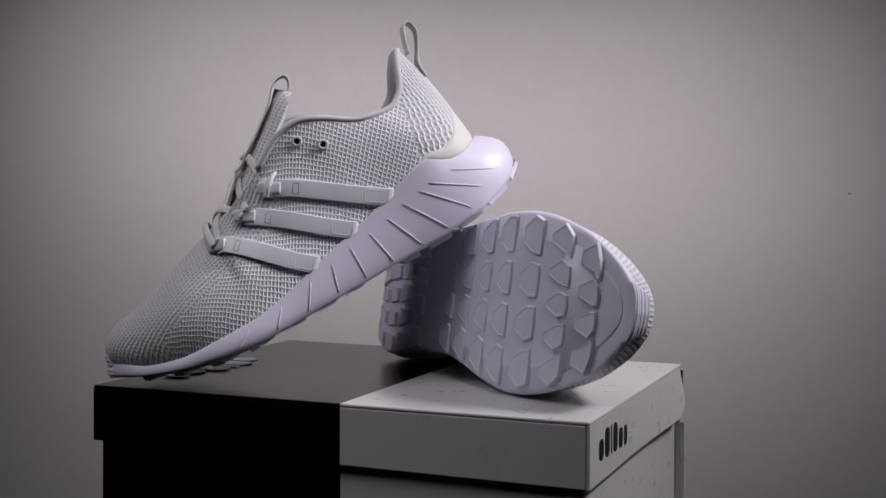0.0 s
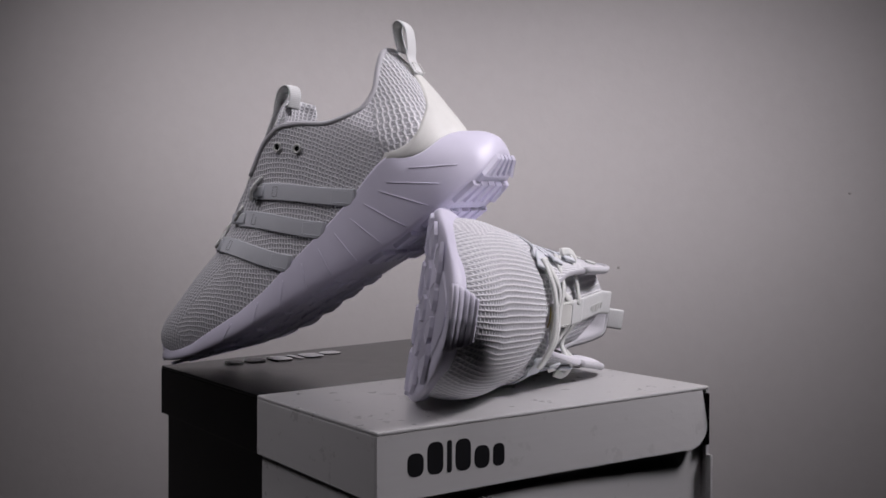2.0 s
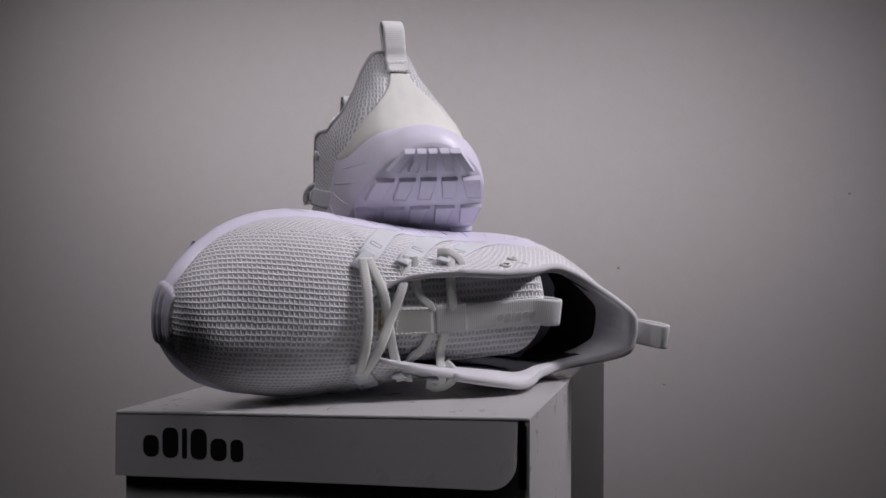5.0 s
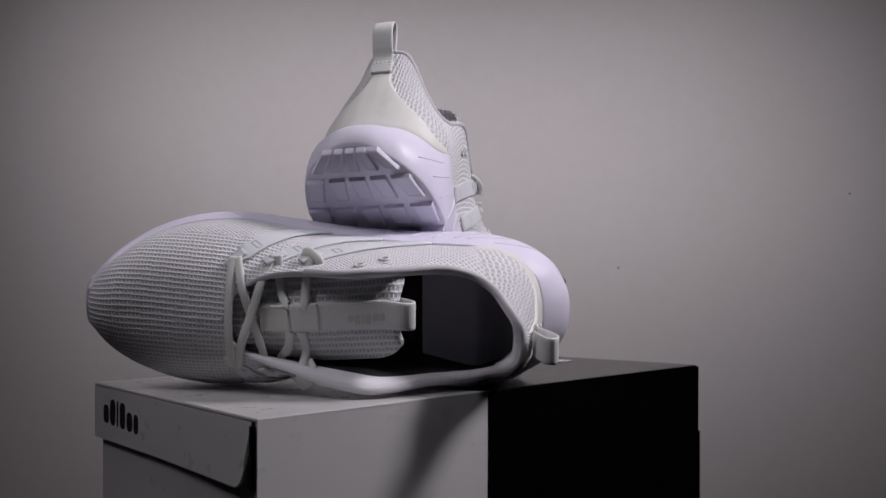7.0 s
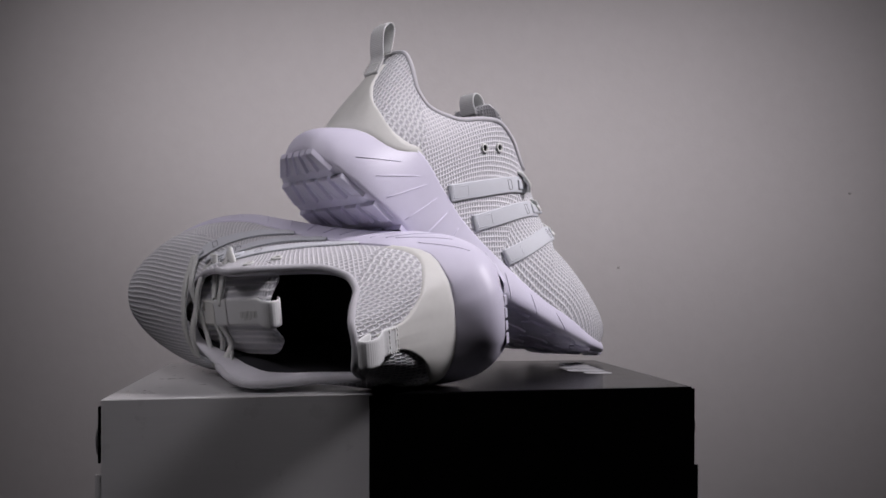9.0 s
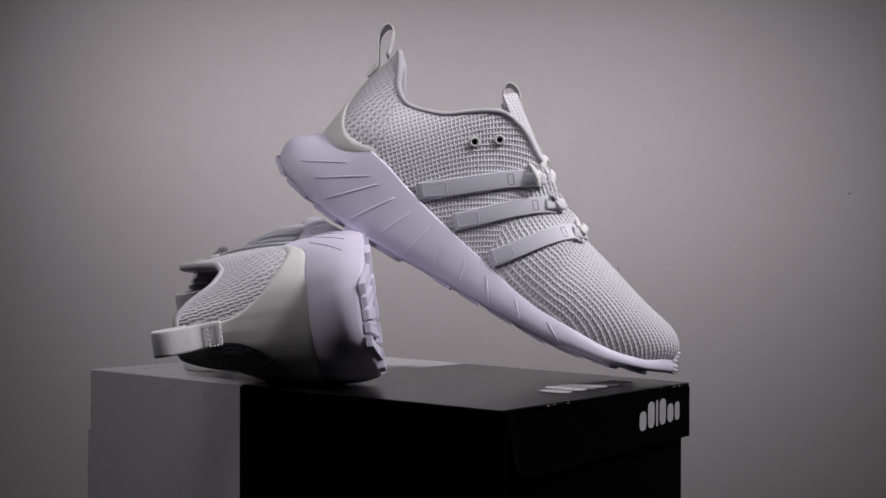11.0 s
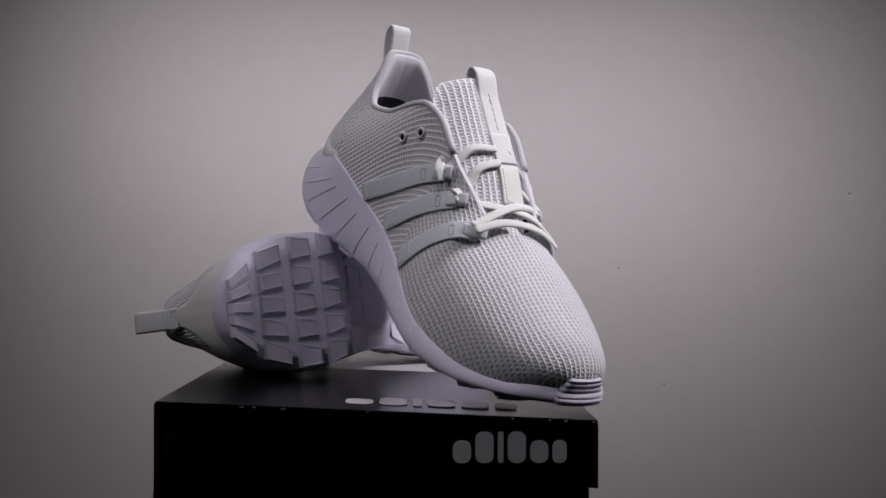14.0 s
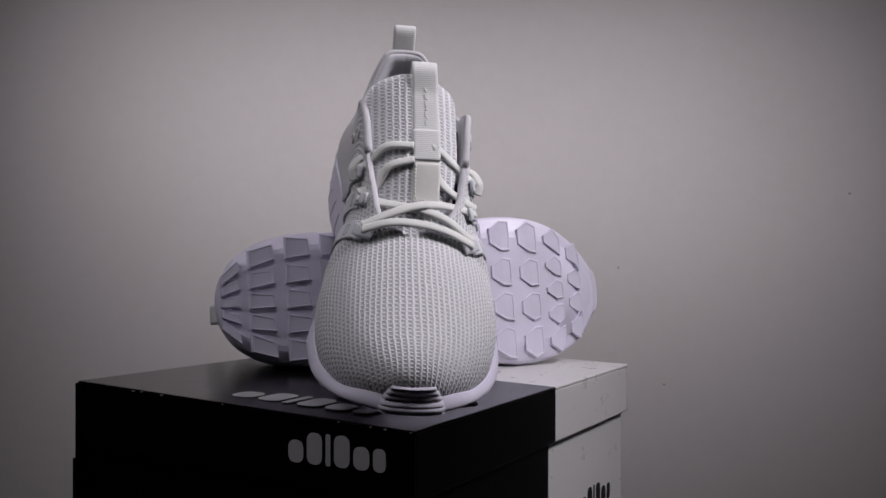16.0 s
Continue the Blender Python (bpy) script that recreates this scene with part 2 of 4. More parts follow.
def two_tone(x0, x1, y0, y1, zf, t, split):
    """A sloping sheet (top of the lid) between x0..x1, cut at the colour seam."""
    V, F, M = [], [], []
    xs = [x0, split, x1] if x0 < split < x1 else [x0, x1]
    for x in xs:
        for y in (y0, y1):
            V += [(x, y, zf(y, x)), (x, y, zf(y, x) - t)]
    for i in range(len(xs) - 1):
        a, b = 4 * i, 4 * i + 4
        F += [(a, b, b + 2, a + 2), (a + 1, a + 3, b + 3, b + 1), (a, a + 1, b + 1, b), (a + 2, b + 2, b + 3, a + 3)]
        m = 1 if (xs[i] + xs[i + 1]) / 2 < split else 0
        M += [m] * 4
    F += [(0, 2, 3, 1), (len(V) - 4, len(V) - 3, len(V) - 1, len(V) - 2)]
    M += [M[0], M[-1]]
    return V, F, M


def soften(ob, width=0.0008):
    b = ob.modifiers.new("bevel", "BEVEL")
    b.width, b.segments, b.limit_method = width, 2, "ANGLE"
    return ob


BACK_MARK = (0.1690, 0.0135)


def mark_ring(x, w, h):
    """Outline of one plain rounded block of the word mark."""
    r, out = min(w, h) * 0.40, []
    for cx, cy, a0 in ((w - r, r, -90), (w - r, h - r, 0), (r, h - r, 90), (r, r, 180)):
        for k in range(5):
            a = radians(a0 + k * 22.5)
            out.append((x + cx + r * math.cos(a), cy + r * math.sin(a)))
    return out


# widths and heights of the blocks
MARK_SHAPES = ((0.160, 0.72), (0.160, 1.0), (0.050, 1.0), (0.160, 1.0), (0.160, 0.72), (0.125, 0.72))
MARK_GAP = 0.037


def logo(name, parent, origin, along, up, size, mat, label):
    """The maker's word mark as six plain blocks."""
    origin, along, up = Vector(origin), Vector(along).normalized(), Vector(up).normalized()
    nrm = along.cross(up)
    x = 0.0
    for wid, hgt in MARK_SHAPES:
        ring = mark_ring(x, wid * size, hgt * size * 0.275)
        n = len(ring)
        V = [origin + along * a + up * b + nrm * z for z in (0.0001, -0.0002) for a, b in ring]
        F = [tuple(range(n)), tuple(range(2 * n - 1, n - 1, -1))] + [(i, (i + 1) % n, n + (i + 1) % n, n + i) for i in range(n)]
        part(name, mesh_of(name, V, F, [mat], smooth=False), parent, label)
        x += (wid + MARK_GAP) * size


def build_box():
    box = new("shoe_box")
    tagged(box, "half black, half white cardboard shoe box with hinged lid", "shoe box")
    th = 0.0022
    inn = 0.0042
    x0, x1, y0 = BX0 + inn, BX1 - inn, BY0 + inn
    def zf(y, x=0.0):
        far = LID_B - 0.00195 * (x - 0.0015) / 0.17
        return LID_A + (far - LID_A) * (y - BY0) / (BY1 - BY0)

    body_seam = SEAM - 0.002
    mats = [CARD_WHITE, CARD_BLACK]

    def panel(name, xa, xb, ya, yb, z0, ztop, seam):
        """Upright panel with a colour seam; its top follows ztop(y)."""
        xs = [xa, seam, xb] if xa < seam < xb else [xa, xb]
        V, F, M = [], [], []
        for x in xs:
            for y in (ya, yb):
                V += [(x, y, z0), (x, y, ztop(y, x))]
        for i in range(len(xs) - 1):
            a, b = 4 * i, 4 * i + 4
            F += [(a, b, b + 1, a + 1), (a + 2, a + 3, b + 3, b + 2), (a + 1, b + 1, b + 3, a + 3), (a, a + 2, b + 2, b)]
            M += [1 if (xs[i] + xs[i + 1]) / 2 < seam else 0] * 4
        F += [(0, 1, 3, 2), (len(V) - 4, len(V) - 2, len(V) - 1, len(V) - 3)]
        M += [M[0], M[-1]]
        return mesh_of(name, V, F, mats, M, smooth=False)
    low = lambda y, x: zf(y, x) - 0.004
    front = part("front_panel", panel("front_panel", x0, x1, y0, y0 + th, 0.0, low, body_seam), box)
    back = part("back_panel", panel("back_panel", BX0 - 0.0016, BX1 - 0.0004, BY1 - th, BY1, 0.0, lambda y, x: zf(BY1, x) - 0.0012, SEAM + 0.002), box)
    part("corner_flap", slab("corner_flap", BX1 - 0.0002, BX1 + 0.0032, BY1 - th, BY1 - 0.0002, 0.0, TOP - 0.040, [CARD_WHITE], 0.0004), box, "white glued corner flap")
    part("corner_flap", slab("corner_flap", BX0 - 0.0040, BX0 - 0.0017, BY1 - th, BY1 - 0.0002, 0.0, TOP - 0.040, [CARD_BLACK], 0.0004), box, "black glued corner flap")
    part("end_panel", panel("end_panel", x0, x0 + th, y0 + th, BY1 - th - 0.0005, 0.0, low, 9.0), box, "matt black end panel")
    part("end_panel", panel("end_panel", x1 - th, x1, y0 + th, BY1 - th - 0.0005, 0.0, low, -9.0), box, "white end panel")
    part("bottom_panel", panel("bottom_panel", x0 + th, x1 - th, y0 + th, BY1 - th - 0.0005, 0.0, lambda y, x: 0.002, body_seam), box)

    V, F, M = two_tone(BX0, BX1, BY0, BY1, zf, th, SEAM)
    lid = soften(part("lid", mesh_of("lid", V, F, mats, M, smooth=False), box, "closed lid, one half glossy black, the other white"))
    soften(part("front_flap", panel("front_flap", BX0 + th, BX1 - th, BY0, BY0 + th, LID_A - FLANGE, lambda y, x: zf(BY0) - th, SEAM), lid), 0.0006)
    # end flaps, with a rounded corner towards the hinge
    for side, mat, lab in ((BX0, CARD_BLACK, "black end flap"), (BX1, CARD_WHITE, "white end flap")):
        d = 1 if side < 0 else -1
        yb, r = BY1 - 0.006, 0.014
        ys = [BY0 + (yb - r - BY0) * k / 14 for k in range(15)] + [yb - r + r * math.sin(radians(11.25 * k)) for k in range(1, 9)]
        V, F, levels = [], [], 5
        for skin in (0.0, th * 0.8):
            for y in ys:
                drop = r - math.sqrt(max(0.0, r * r - max(0.0, y - yb + r) ** 2))
                top, low = zf(y, side) - th, zf(y, side) - FLANGE + drop
                for k in range(levels):
                    g = k / (levels - 1)
                    bow = 0.0042 * max(0.0, (y + 0.02) / (yb + 0.02)) ** 1.6 * g      # hangs a little open at the hinge end
                    V.append((side - d * bow + d * skin, y, top + (low - top) * g))
        m = len(ys) * levels
        F = grid_faces(len(ys), levels) + [tuple(reversed(f)) for f in grid_faces(len(ys), levels, m)]
        for k in range(levels - 1):
            for a in (0, m - levels):
                F.append((a + k, a + k + 1, m + a + k + 1, m + a + k))
        for k in range(len(ys) - 1):
            for a in (0, levels - 1):
                F.append((k * levels + a, (k + 1) * levels + a, m + (k + 1) * levels + a, m + k * levels + a))
        flap = part("end_flap", mesh_of("end_flap", V, F, [mat], smooth=False), lid, lab)
        # black strip drawn for the shade in the open flap's gap beside the hinge
        ty = BY1 - 0.0045
        part("gap_shade_strip", slab("gap_shade_strip", min(side - d * 0.0019, side + d * 0.0025), max(side - d * 0.0019, side + d * 0.0025), ty - 0.0008, ty + 0.003, zf(ty, side) - 0.036, zf(ty, side) - 0.004, [CARD_BLACK], 0.0006), lid, "black strip standing for the shade in the flap's gap")
    # chipped paint along the black edges
    rnd = random.Random(4)
    for k in range(9):
        yy = BY0 + 0.0015 + (BY1 - BY0 - 0.01) * (0.0 if k < 2 else rnd.random())
        w, hgt = rnd.uniform(0.0008, 0.0034), rnd.uniform(0.0005, 0.0011)
        z0 = zf(yy, BX0) - 0.0006
        V = [(BX0 - 0.0001, yy, z0), (BX0 - 0.0001, yy + w, z0 - hgt * 0.3), (BX0 - 0.0001, yy + w * 0.6, z0 - hgt), (BX0 - 0.0001, yy + w * 0.1, z0 - hgt * 0.7)]
        V += [(x + 0.0003, y, z) for x, y, z in V]
        F = [(0, 1, 2, 3), (7, 6, 5, 4), (0, 1, 5, 4), (1, 2, 6, 5), (2, 3, 7, 6), (3, 0, 4, 7)]
        part("paint_chip", mesh_of("paint_chip", V, F, [CARD_RAW], smooth=False), lid)
    logo("logo", lid, (BX1, -0.0935, TOP - 0.0290), (0, 1, 0), (0, 0, 1), 0.0610, INK_BLACK, "black printed word mark")
    logo("logo", lid, (BX0, -0.0330, TOP - 0.0270), (0, -1, 0), (0, 0, 1), 0.0610, INK_SILVER, "silver printed word mark")
    logo("panel_logo", back, (BACK_MARK[0], BY1, BACK_MARK[1]), (-1, 0, 0), (0, 0, 1), 0.0610, INK_BLACK, "black printed word mark")
    logo("panel_logo", front, (0.0800, y0, 0.0215), (1, 0, 0), (0, 0, 1), 0.0610, INK_BLACK, "black printed word mark")
    sl = (LID_B - LID_A) / (BY1 - BY0)
    logo("logo", lid, (-0.1475, 0.0260, zf(0.0260, BX0) + 0.00005), (0, -1, -sl), (1, 0, 0), 0.0960, INK_SILVER, "silver printed word mark")
    return box


# ---------------- sneakers ----------------
# plan of the sole: x from heel to toe, y to the outer side
OUTLINE_OUT = [(0.000, 0.0), (0.0008, 0.0090), (0.0038, 0.0185), (0.013, 0.0320), (0.032, 0.0425), (0.060, 0.0475), (0.100, 0.0475), (0.140, 0.0495), (0.180, 0.0540), (0.212, 0.0575), (0.242, 0.0555), (0.268, 0.0475), (0.288, 0.0355), (0.3015, 0.0225), (0.3078, 0.0115), (0.3095, 0.0)]
OUTLINE_IN = [(0.000, 0.0), (0.0008, -0.0090), (0.0038, -0.0185), (0.013, -0.0320), (0.032, -0.0430), (0.060, -0.0465), (0.095, -0.0415), (0.125, -0.0380), (0.155, -0.0415), (0.188, -0.0500), (0.220, -0.0555), (0.250, -0.0530), (0.275, -0.0445), (0.291, -0.0340), (0.3020, -0.0220), (0.3079, -0.0115), (0.3095, 0.0)]
BOTTOM = [(0.0, 0.0195), (0.004, 0.0150), (0.010, 0.0110), (0.022, 0.0068), (0.05, 0.0012), (0.085, -0.0018), (0.21, -0.0018), (0.25, 0.003), (0.285, 0.013), (0.3095, 0.021)]
TOPLINE = [(0.0, 0.0500), (0.02, 0.0480), (0.038, 0.0445), (0.048, 0.0465), (0.060, 0.0535), (0.075, 0.0505), (0.09, 0.0455), (0.12, 0.0370), (0.16, 0.0275), (0.185, 0.0210), (0.21, 0.0178), (0.25, 0.0180), (0.283, 0.0240), (0.30, 0.0320), (0.3095, 0.0350)]
IN_TOP = [(0.0, 0.0185), (0.015, 0.013), (0.04, 0.005), (0.07, 0.003), (0.25, 0.0035), (0.3095, 0.004)]
IN_LOW = [(0.0, 0.0010), (0.02, 0.0016), (0.06, 0.0020), (0.12, 0.0024), (0.27, 0.0028), (0.3095, 0.0060)]
# throat and collar: matched to the plan's x
TOP_X = [(0.0, 0.0350), (0.006, 0.0365), (0.018, 0.0425), (0.037, 0.0520), (0.055, 0.0650), (0.075, 0.0850), (0.097, 0.1100), (0.110, 0.1230), (0.122, 0.1360), (0.145, 0.1560), (0.165, 0.1740), (0.183, 0.1920), (0.196, 0.2050), (0.205, 0.2125), (0.222, 0.2240), (0.245, 0.2400), (0.27, 0.2580), (0.29, 0.2710), (0.3095, 0.2820)]
TOP_Z = [(0.0350, 0.1250), (0.0365, 0.1248), (0.0425, 0.1170), (0.0520, 0.1000), (0.0650, 0.0930), (0.0850, 0.0960), (0.1100, 0.1100), (0.1230, 0.1145), (0.1360, 0.1125), (0.1560, 0.1010), (0.1740, 0.0915), (0.1920, 0.0835), (0.2050, 0.0790), (0.2125, 0.0775), (0.2240, 0.0740), (0.2400, 0.0690), (0.2580, 0.0628), (0.2710, 0.0588), (0.2820, 0.0562)]
TOP_Y = [(0.0350, 0.0), (0.0365, 0.0095), (0.0425, 0.0175), (0.0520, 0.0260), (0.0650, 0.0315), (0.0850, 0.0340), (0.1100, 0.0345), (0.1230, 0.0340), (0.1360, 0.0325), (0.1560, 0.0310), (0.1740, 0.0285), (0.1920, 0.0240), (0.2050, 0.0165), (0.2125, 0.0)]
MEDIAL = [(0.06, 0.0), (0.10, 0.004), (0.125, 0.006), (0.18, 0.005), (0.2125, 0.0)]   # the inner eyelet row stands higher
LEAN = 0.004                     # the collar and tongue sit a little to the outer side
NS, NV = 150, 26


def outline(side):
    pts = spline([(x, y, 0) for x, y in (OUTLINE_OUT if side > 0 else OUTLINE_IN)], NS)
    nrm = []
    for i, p in enumerate(pts):
        t = (pts[min(NS - 1, i + 1)] - pts[max(0, i - 1)]).normalized()
        if i in (0, NS - 1):
            t = Vector((0, side, 0)) if i == 0 else Vector((0, -side, 0))
        nrm.append(Vector((t.y, -t.x, 0)) * -side)   # points inward after the flip below
    for i, p in enumerate(pts):
        if nrm[i].dot(Vector((0.15, 0, 0)) - p) < 0:
            nrm[i] = -nrm[i]
    return pts, nrm


def upper_curve(side, p, inward, v):
    """Point of the upper over the plan point p at v from 0 (sole) to 1 (ridge or collar)."""
    x = p.x
    top = interp(x, TOPLINE)
    b = p + inward * (interp(x, IN_TOP) + 0.0012)
    b = Vector((b.x, b.y, top - 0.004))
    tx = interp(x, TOP_X)
    ty = interp(tx, TOP_Y) * side if tx < 0.2125 else 0.0
    ty += LEAN * min(1.0, max(0.0, (0.2125 - tx) / 0.03)) * min(1.0, max(0.0, (tx - 0.036) / 0.04))
    t = Vector((tx, ty, interp(tx, TOP_Z) + (interp(tx, MEDIAL) if side < 0 else 0.0)))
    gap = t.z - b.z
    front = min(1.0, max(0.0, (tx - 0.172) / 0.035))
    heel = min(1.0, max(0.0, (0.030 - x) / 0.030))
    out = (b - t)
    out.z = 0
    flat = out.length
    outdir = out.normalized() if flat > 1e-5 else -inward
    # front: arch over the foot; back: upright wall with a soft bulge
    p1f = b + Vector((0, 0, gap * 0.60)) + outdir * 0.006
    p2f = t + outdir * flat * 0.64 + Vector((0, 0, -gap * 0.02))
    p1b = b + Vector((0, 0, gap * 0.42)) + outdir * 0.002
    p2b = t + Vector((0, 0, -gap * 0.34)) + outdir * (0.010 - 0.004 * heel)
    p1, p2 = p1b.lerp(p1f, front), p2b.lerp(p2f, front)
    if heel > 0:
        p1 = p1.lerp(b + Vector((0.0075, 0, gap * 0.33)), heel * 0.8)
        p2 = p2.lerp(t + Vector((-0.0095, 0, -gap * 0.28)), heel * 0.8)
    a = 1 - v
    return b * a ** 3 + p1 * 3 * a * a * v + p2 * 3 * a * v * v + t * v ** 3


def upper_grid():
    """Half by half the upper's verts, faces, uvs and a material index for each face."""
    V, F, U, M = [], [], [], []
    for side in (1, -1):
        pts, nrm = outline(side)
        base = len(V)
        for i in range(NS):
            col = [upper_curve(side, pts[i], nrm[i], k / (NV - 1)) for k in range(NV)]
            nx, ny = abs(nrm[i].x), abs(nrm[i].y)
            for c in col:
                V.append(c)
                ridge = interp(min(c.x, 0.282), TOP_Z) if c.x > 0.2125 else 0.0775 + (0.2125 - c.x) * 0.45
                drop = (ridge - c.z) * 0.85
                front = (c.x + drop * nx * nx, abs(c.y) * 1.08 + drop * ny)
                wrap = min(1.0, max(0.0, (0.045 - pts[i].x) / 0.03))
                back = (c.x + (0.0024 * i - 0.02 - c.x) * wrap, 0.159 - 0.85 * c.z)
                k = min(1.0, max(0.0, (c.x - 0.09) / 0.11))
                k = k * k * (3 - 2 * k)
                U.append((back[0] + (front[0] - back[0]) * k, side * (back[1] + (front[1] - back[1]) * k)))
        fs = grid_faces(NS, NV, base)
        for f in fs:
            c = (V[f[0]] + V[f[2]]) / 2
            heel = c.x + 0.25 * (c.z - 0.05) < 0.066
            sidef = (side > 0 and 0.10 < c.x < 0.262 and c.z < 0.060 - 0.30 * (c.x - 0.18)) or (c.x < 0.16)
            F.append(f)
            M.append(2 if heel else (1 if sidef else 0))
    return V, F, U, M


def midsole_ring(side, pts, nrm, level):
    """One ring of the midsole; level 0 bottom .. 1 top edge."""
    out = []
    for p, n in zip(pts, nrm):
        lo, hi = interp(p.x, BOTTOM) + 0.0045, interp(p.x, TOPLINE)
        a, b = interp(p.x, IN_LOW), interp(p.x, IN_TOP)
        mid = 0.28
        inset = a * ((mid - level) / mid) ** 2 if level < mid else b * ((level - mid) / (1 - mid)) ** 2
        out.append(Vector((p.x + n.x * inset, p.y + n.y * inset, lo + (hi - lo) * level)))
    return out


def build_midsole():
    sides = {s: outline(s) for s in (1, -1)}
    V, F = [], []
    levels = [0.0, 0.06, 0.16, 0.28, 0.42, 0.56, 0.70, 0.82, 0.91, 0.97, 1.0]
    rings = []
    for s in (1, -1):
        pts, nrm = sides[s]
        cols = [midsole_ring(s, pts, nrm, lv) for lv in levels]
        rim = [Vector((p.x + n.x * 0.0035, p.y + n.y * 0.0035, p.z - 0.0012)) for p, n in zip(cols[-1], nrm)]
        deep = [Vector((p.x + n.x * 0.006, p.y + n.y * 0.006, p.z - 0.010)) for p, n in zip(cols[-1], nrm)]
        cols += [rim, deep]
        base = len(V)
        for c in cols:
            V += c
        rings.append((base, len(cols)))
        for j in range(len(cols) - 1):
            for i in range(NS - 1):
                a = base + j * NS + i
                F.append((a, a + 1, a + NS + 1, a + NS))
    a0, k0 = rings[0]
    b0, k1 = rings[1]
    for i in range(NS - 1):        # underside and the bed inside
        F.append((a0 + i, a0 + i + 1, b0 + i + 1, b0 + i))
        ta, tb = a0 + (k0 - 1) * NS, b0 + (k1 - 1) * NS
        F.append((ta + i, ta + i + 1, tb + i + 1, tb + i))
    me = mesh_of("midsole", V, F, [FOAM])
    bm = bmesh.new()
    bm.from_mesh(me)
    bmesh.ops.remove_doubles(bm, verts=bm.verts[:], dist=0.00005)
    bmesh.ops.recalc_face_normals(bm, faces=bm.faces)
    bm.to_mesh(me)
    bm.free()
    return me


def tree_of(me):
    return BVHTree.FromPolygons([v.co.copy() for v in me.vertices], [tuple(p.vertices) for p in me.polygons])


def side_hit(tree, side, x, z):
    hit, nrm, _, _ = tree.ray_cast(Vector((x, side * 0.2, z)), Vector((0, -side, 0)))
    if hit is None:
        return Vector((x, side * 0.03, z)), Vector((0, side, 0))
    if nrm.y * side < 0:
        nrm = -nrm
    return hit, nrm


def top_hit(tree, x, y):
    hit, nrm, _, _ = tree.ray_cast(Vector((x, y, 0.4)), Vector((0, 0, -1)))
    if hit is None:
        return Vector((x, y, 0.08)), Vector((0, 0, 1))
    return hit, nrm if nrm.z > 0 else -nrm


def flip(me, mirror):
    """The other foot of a part: mirrored across the shoe's middle."""
    if mirror:
        for v in me.vertices:
            v.co.y = -v.co.y
        me.flip_normals()
        me.update()
    return me


def lug(poly, drop, ramp):
    """A tread lug: a raised polygon with steep flanks and a sunken middle; ramp: how much lower its heel side is."""
    n = len(poly)
    x0, x1 = min(p[0] for p in poly), max(p[0] for p in poly)
    c = Vector((sum(p[0] for p in poly) / n, sum(p[1] for p in poly) / n))
    rings = []
    for f, h in ((1.0, 0.0), (0.98, 0.6), (0.95, 0.97), (0.90, 1.0), (0.84, 0.98), (0.81, 0.86)):
        rings.append([(c.x + (x - c.x) * f, c.y + (y - c.y) * f, h) for x, y in poly])
    V = []
    for r in rings:
        for x, y, h in r:
            b = interp(x, BOTTOM)
            V.append((x, y, b + 0.0044 - h * drop * (1 - ramp * (x1 - x) / (x1 - x0))))
    F = []
    for j in range(5):
        for i in range(n):
            F.append((j * n + i, j * n + (i + 1) % n, (j + 1) * n + (i + 1) % n, (j + 1) * n + i))
    F.append(tuple(5 * n + i for i in range(n)))
    return V, F


# raised ribs of the midsole's flank: x and z of the upper end, x and z of the lower end
SIDE_RIBS = ((0.050, 0.0390, 0.022, 0.0250), (0.067, 0.0385, 0.037, 0.0199), (0.075, 0.0370, 0.050, 0.0115), (0.0885, 0.0350, 0.0700, 0.0075), (0.102, 0.0315, 0.0905, 0.0065), (0.117, 0.0290, 0.112, 0.0060), (0.1325, 0.0264, 0.1325, 0.0059), (0.148, 0.0240, 0.153, 0.0060), (0.1655, 0.0205, 0.1755, 0.0055), (0.189, 0.0165, 0.198, 0.0055), (0.2135, 0.0138, 0.2265, 0.0060))
# rows of the tread: from and to along the sole, lugs across
TREAD = ((0.0020, 0.0140, 5), (0.0195, 0.0375, 5), (0.0445, 0.0625, 5), (0.0695, 0.0870, 5), (0.0940, 0.1080, 4), (0.1360, 0.1490, 4), (0.1555, 0.1715, 4), (0.1790, 0.1955, 4), (0.2025, 0.2195, 4), (0.2275, 0.2450, 4), (0.2525, 0.2690, 5), (0.2755, 0.2890, 4))

TONGUE_LINE = [(0.226, 0.0640), (0.212, 0.0710), (0.199, 0.0775), (0.186, 0.0855), (0.172, 0.0965), (0.155, 0.1080), (0.140, 0.1180), (0.125, 0.1280), (0.113, 0.1365)]


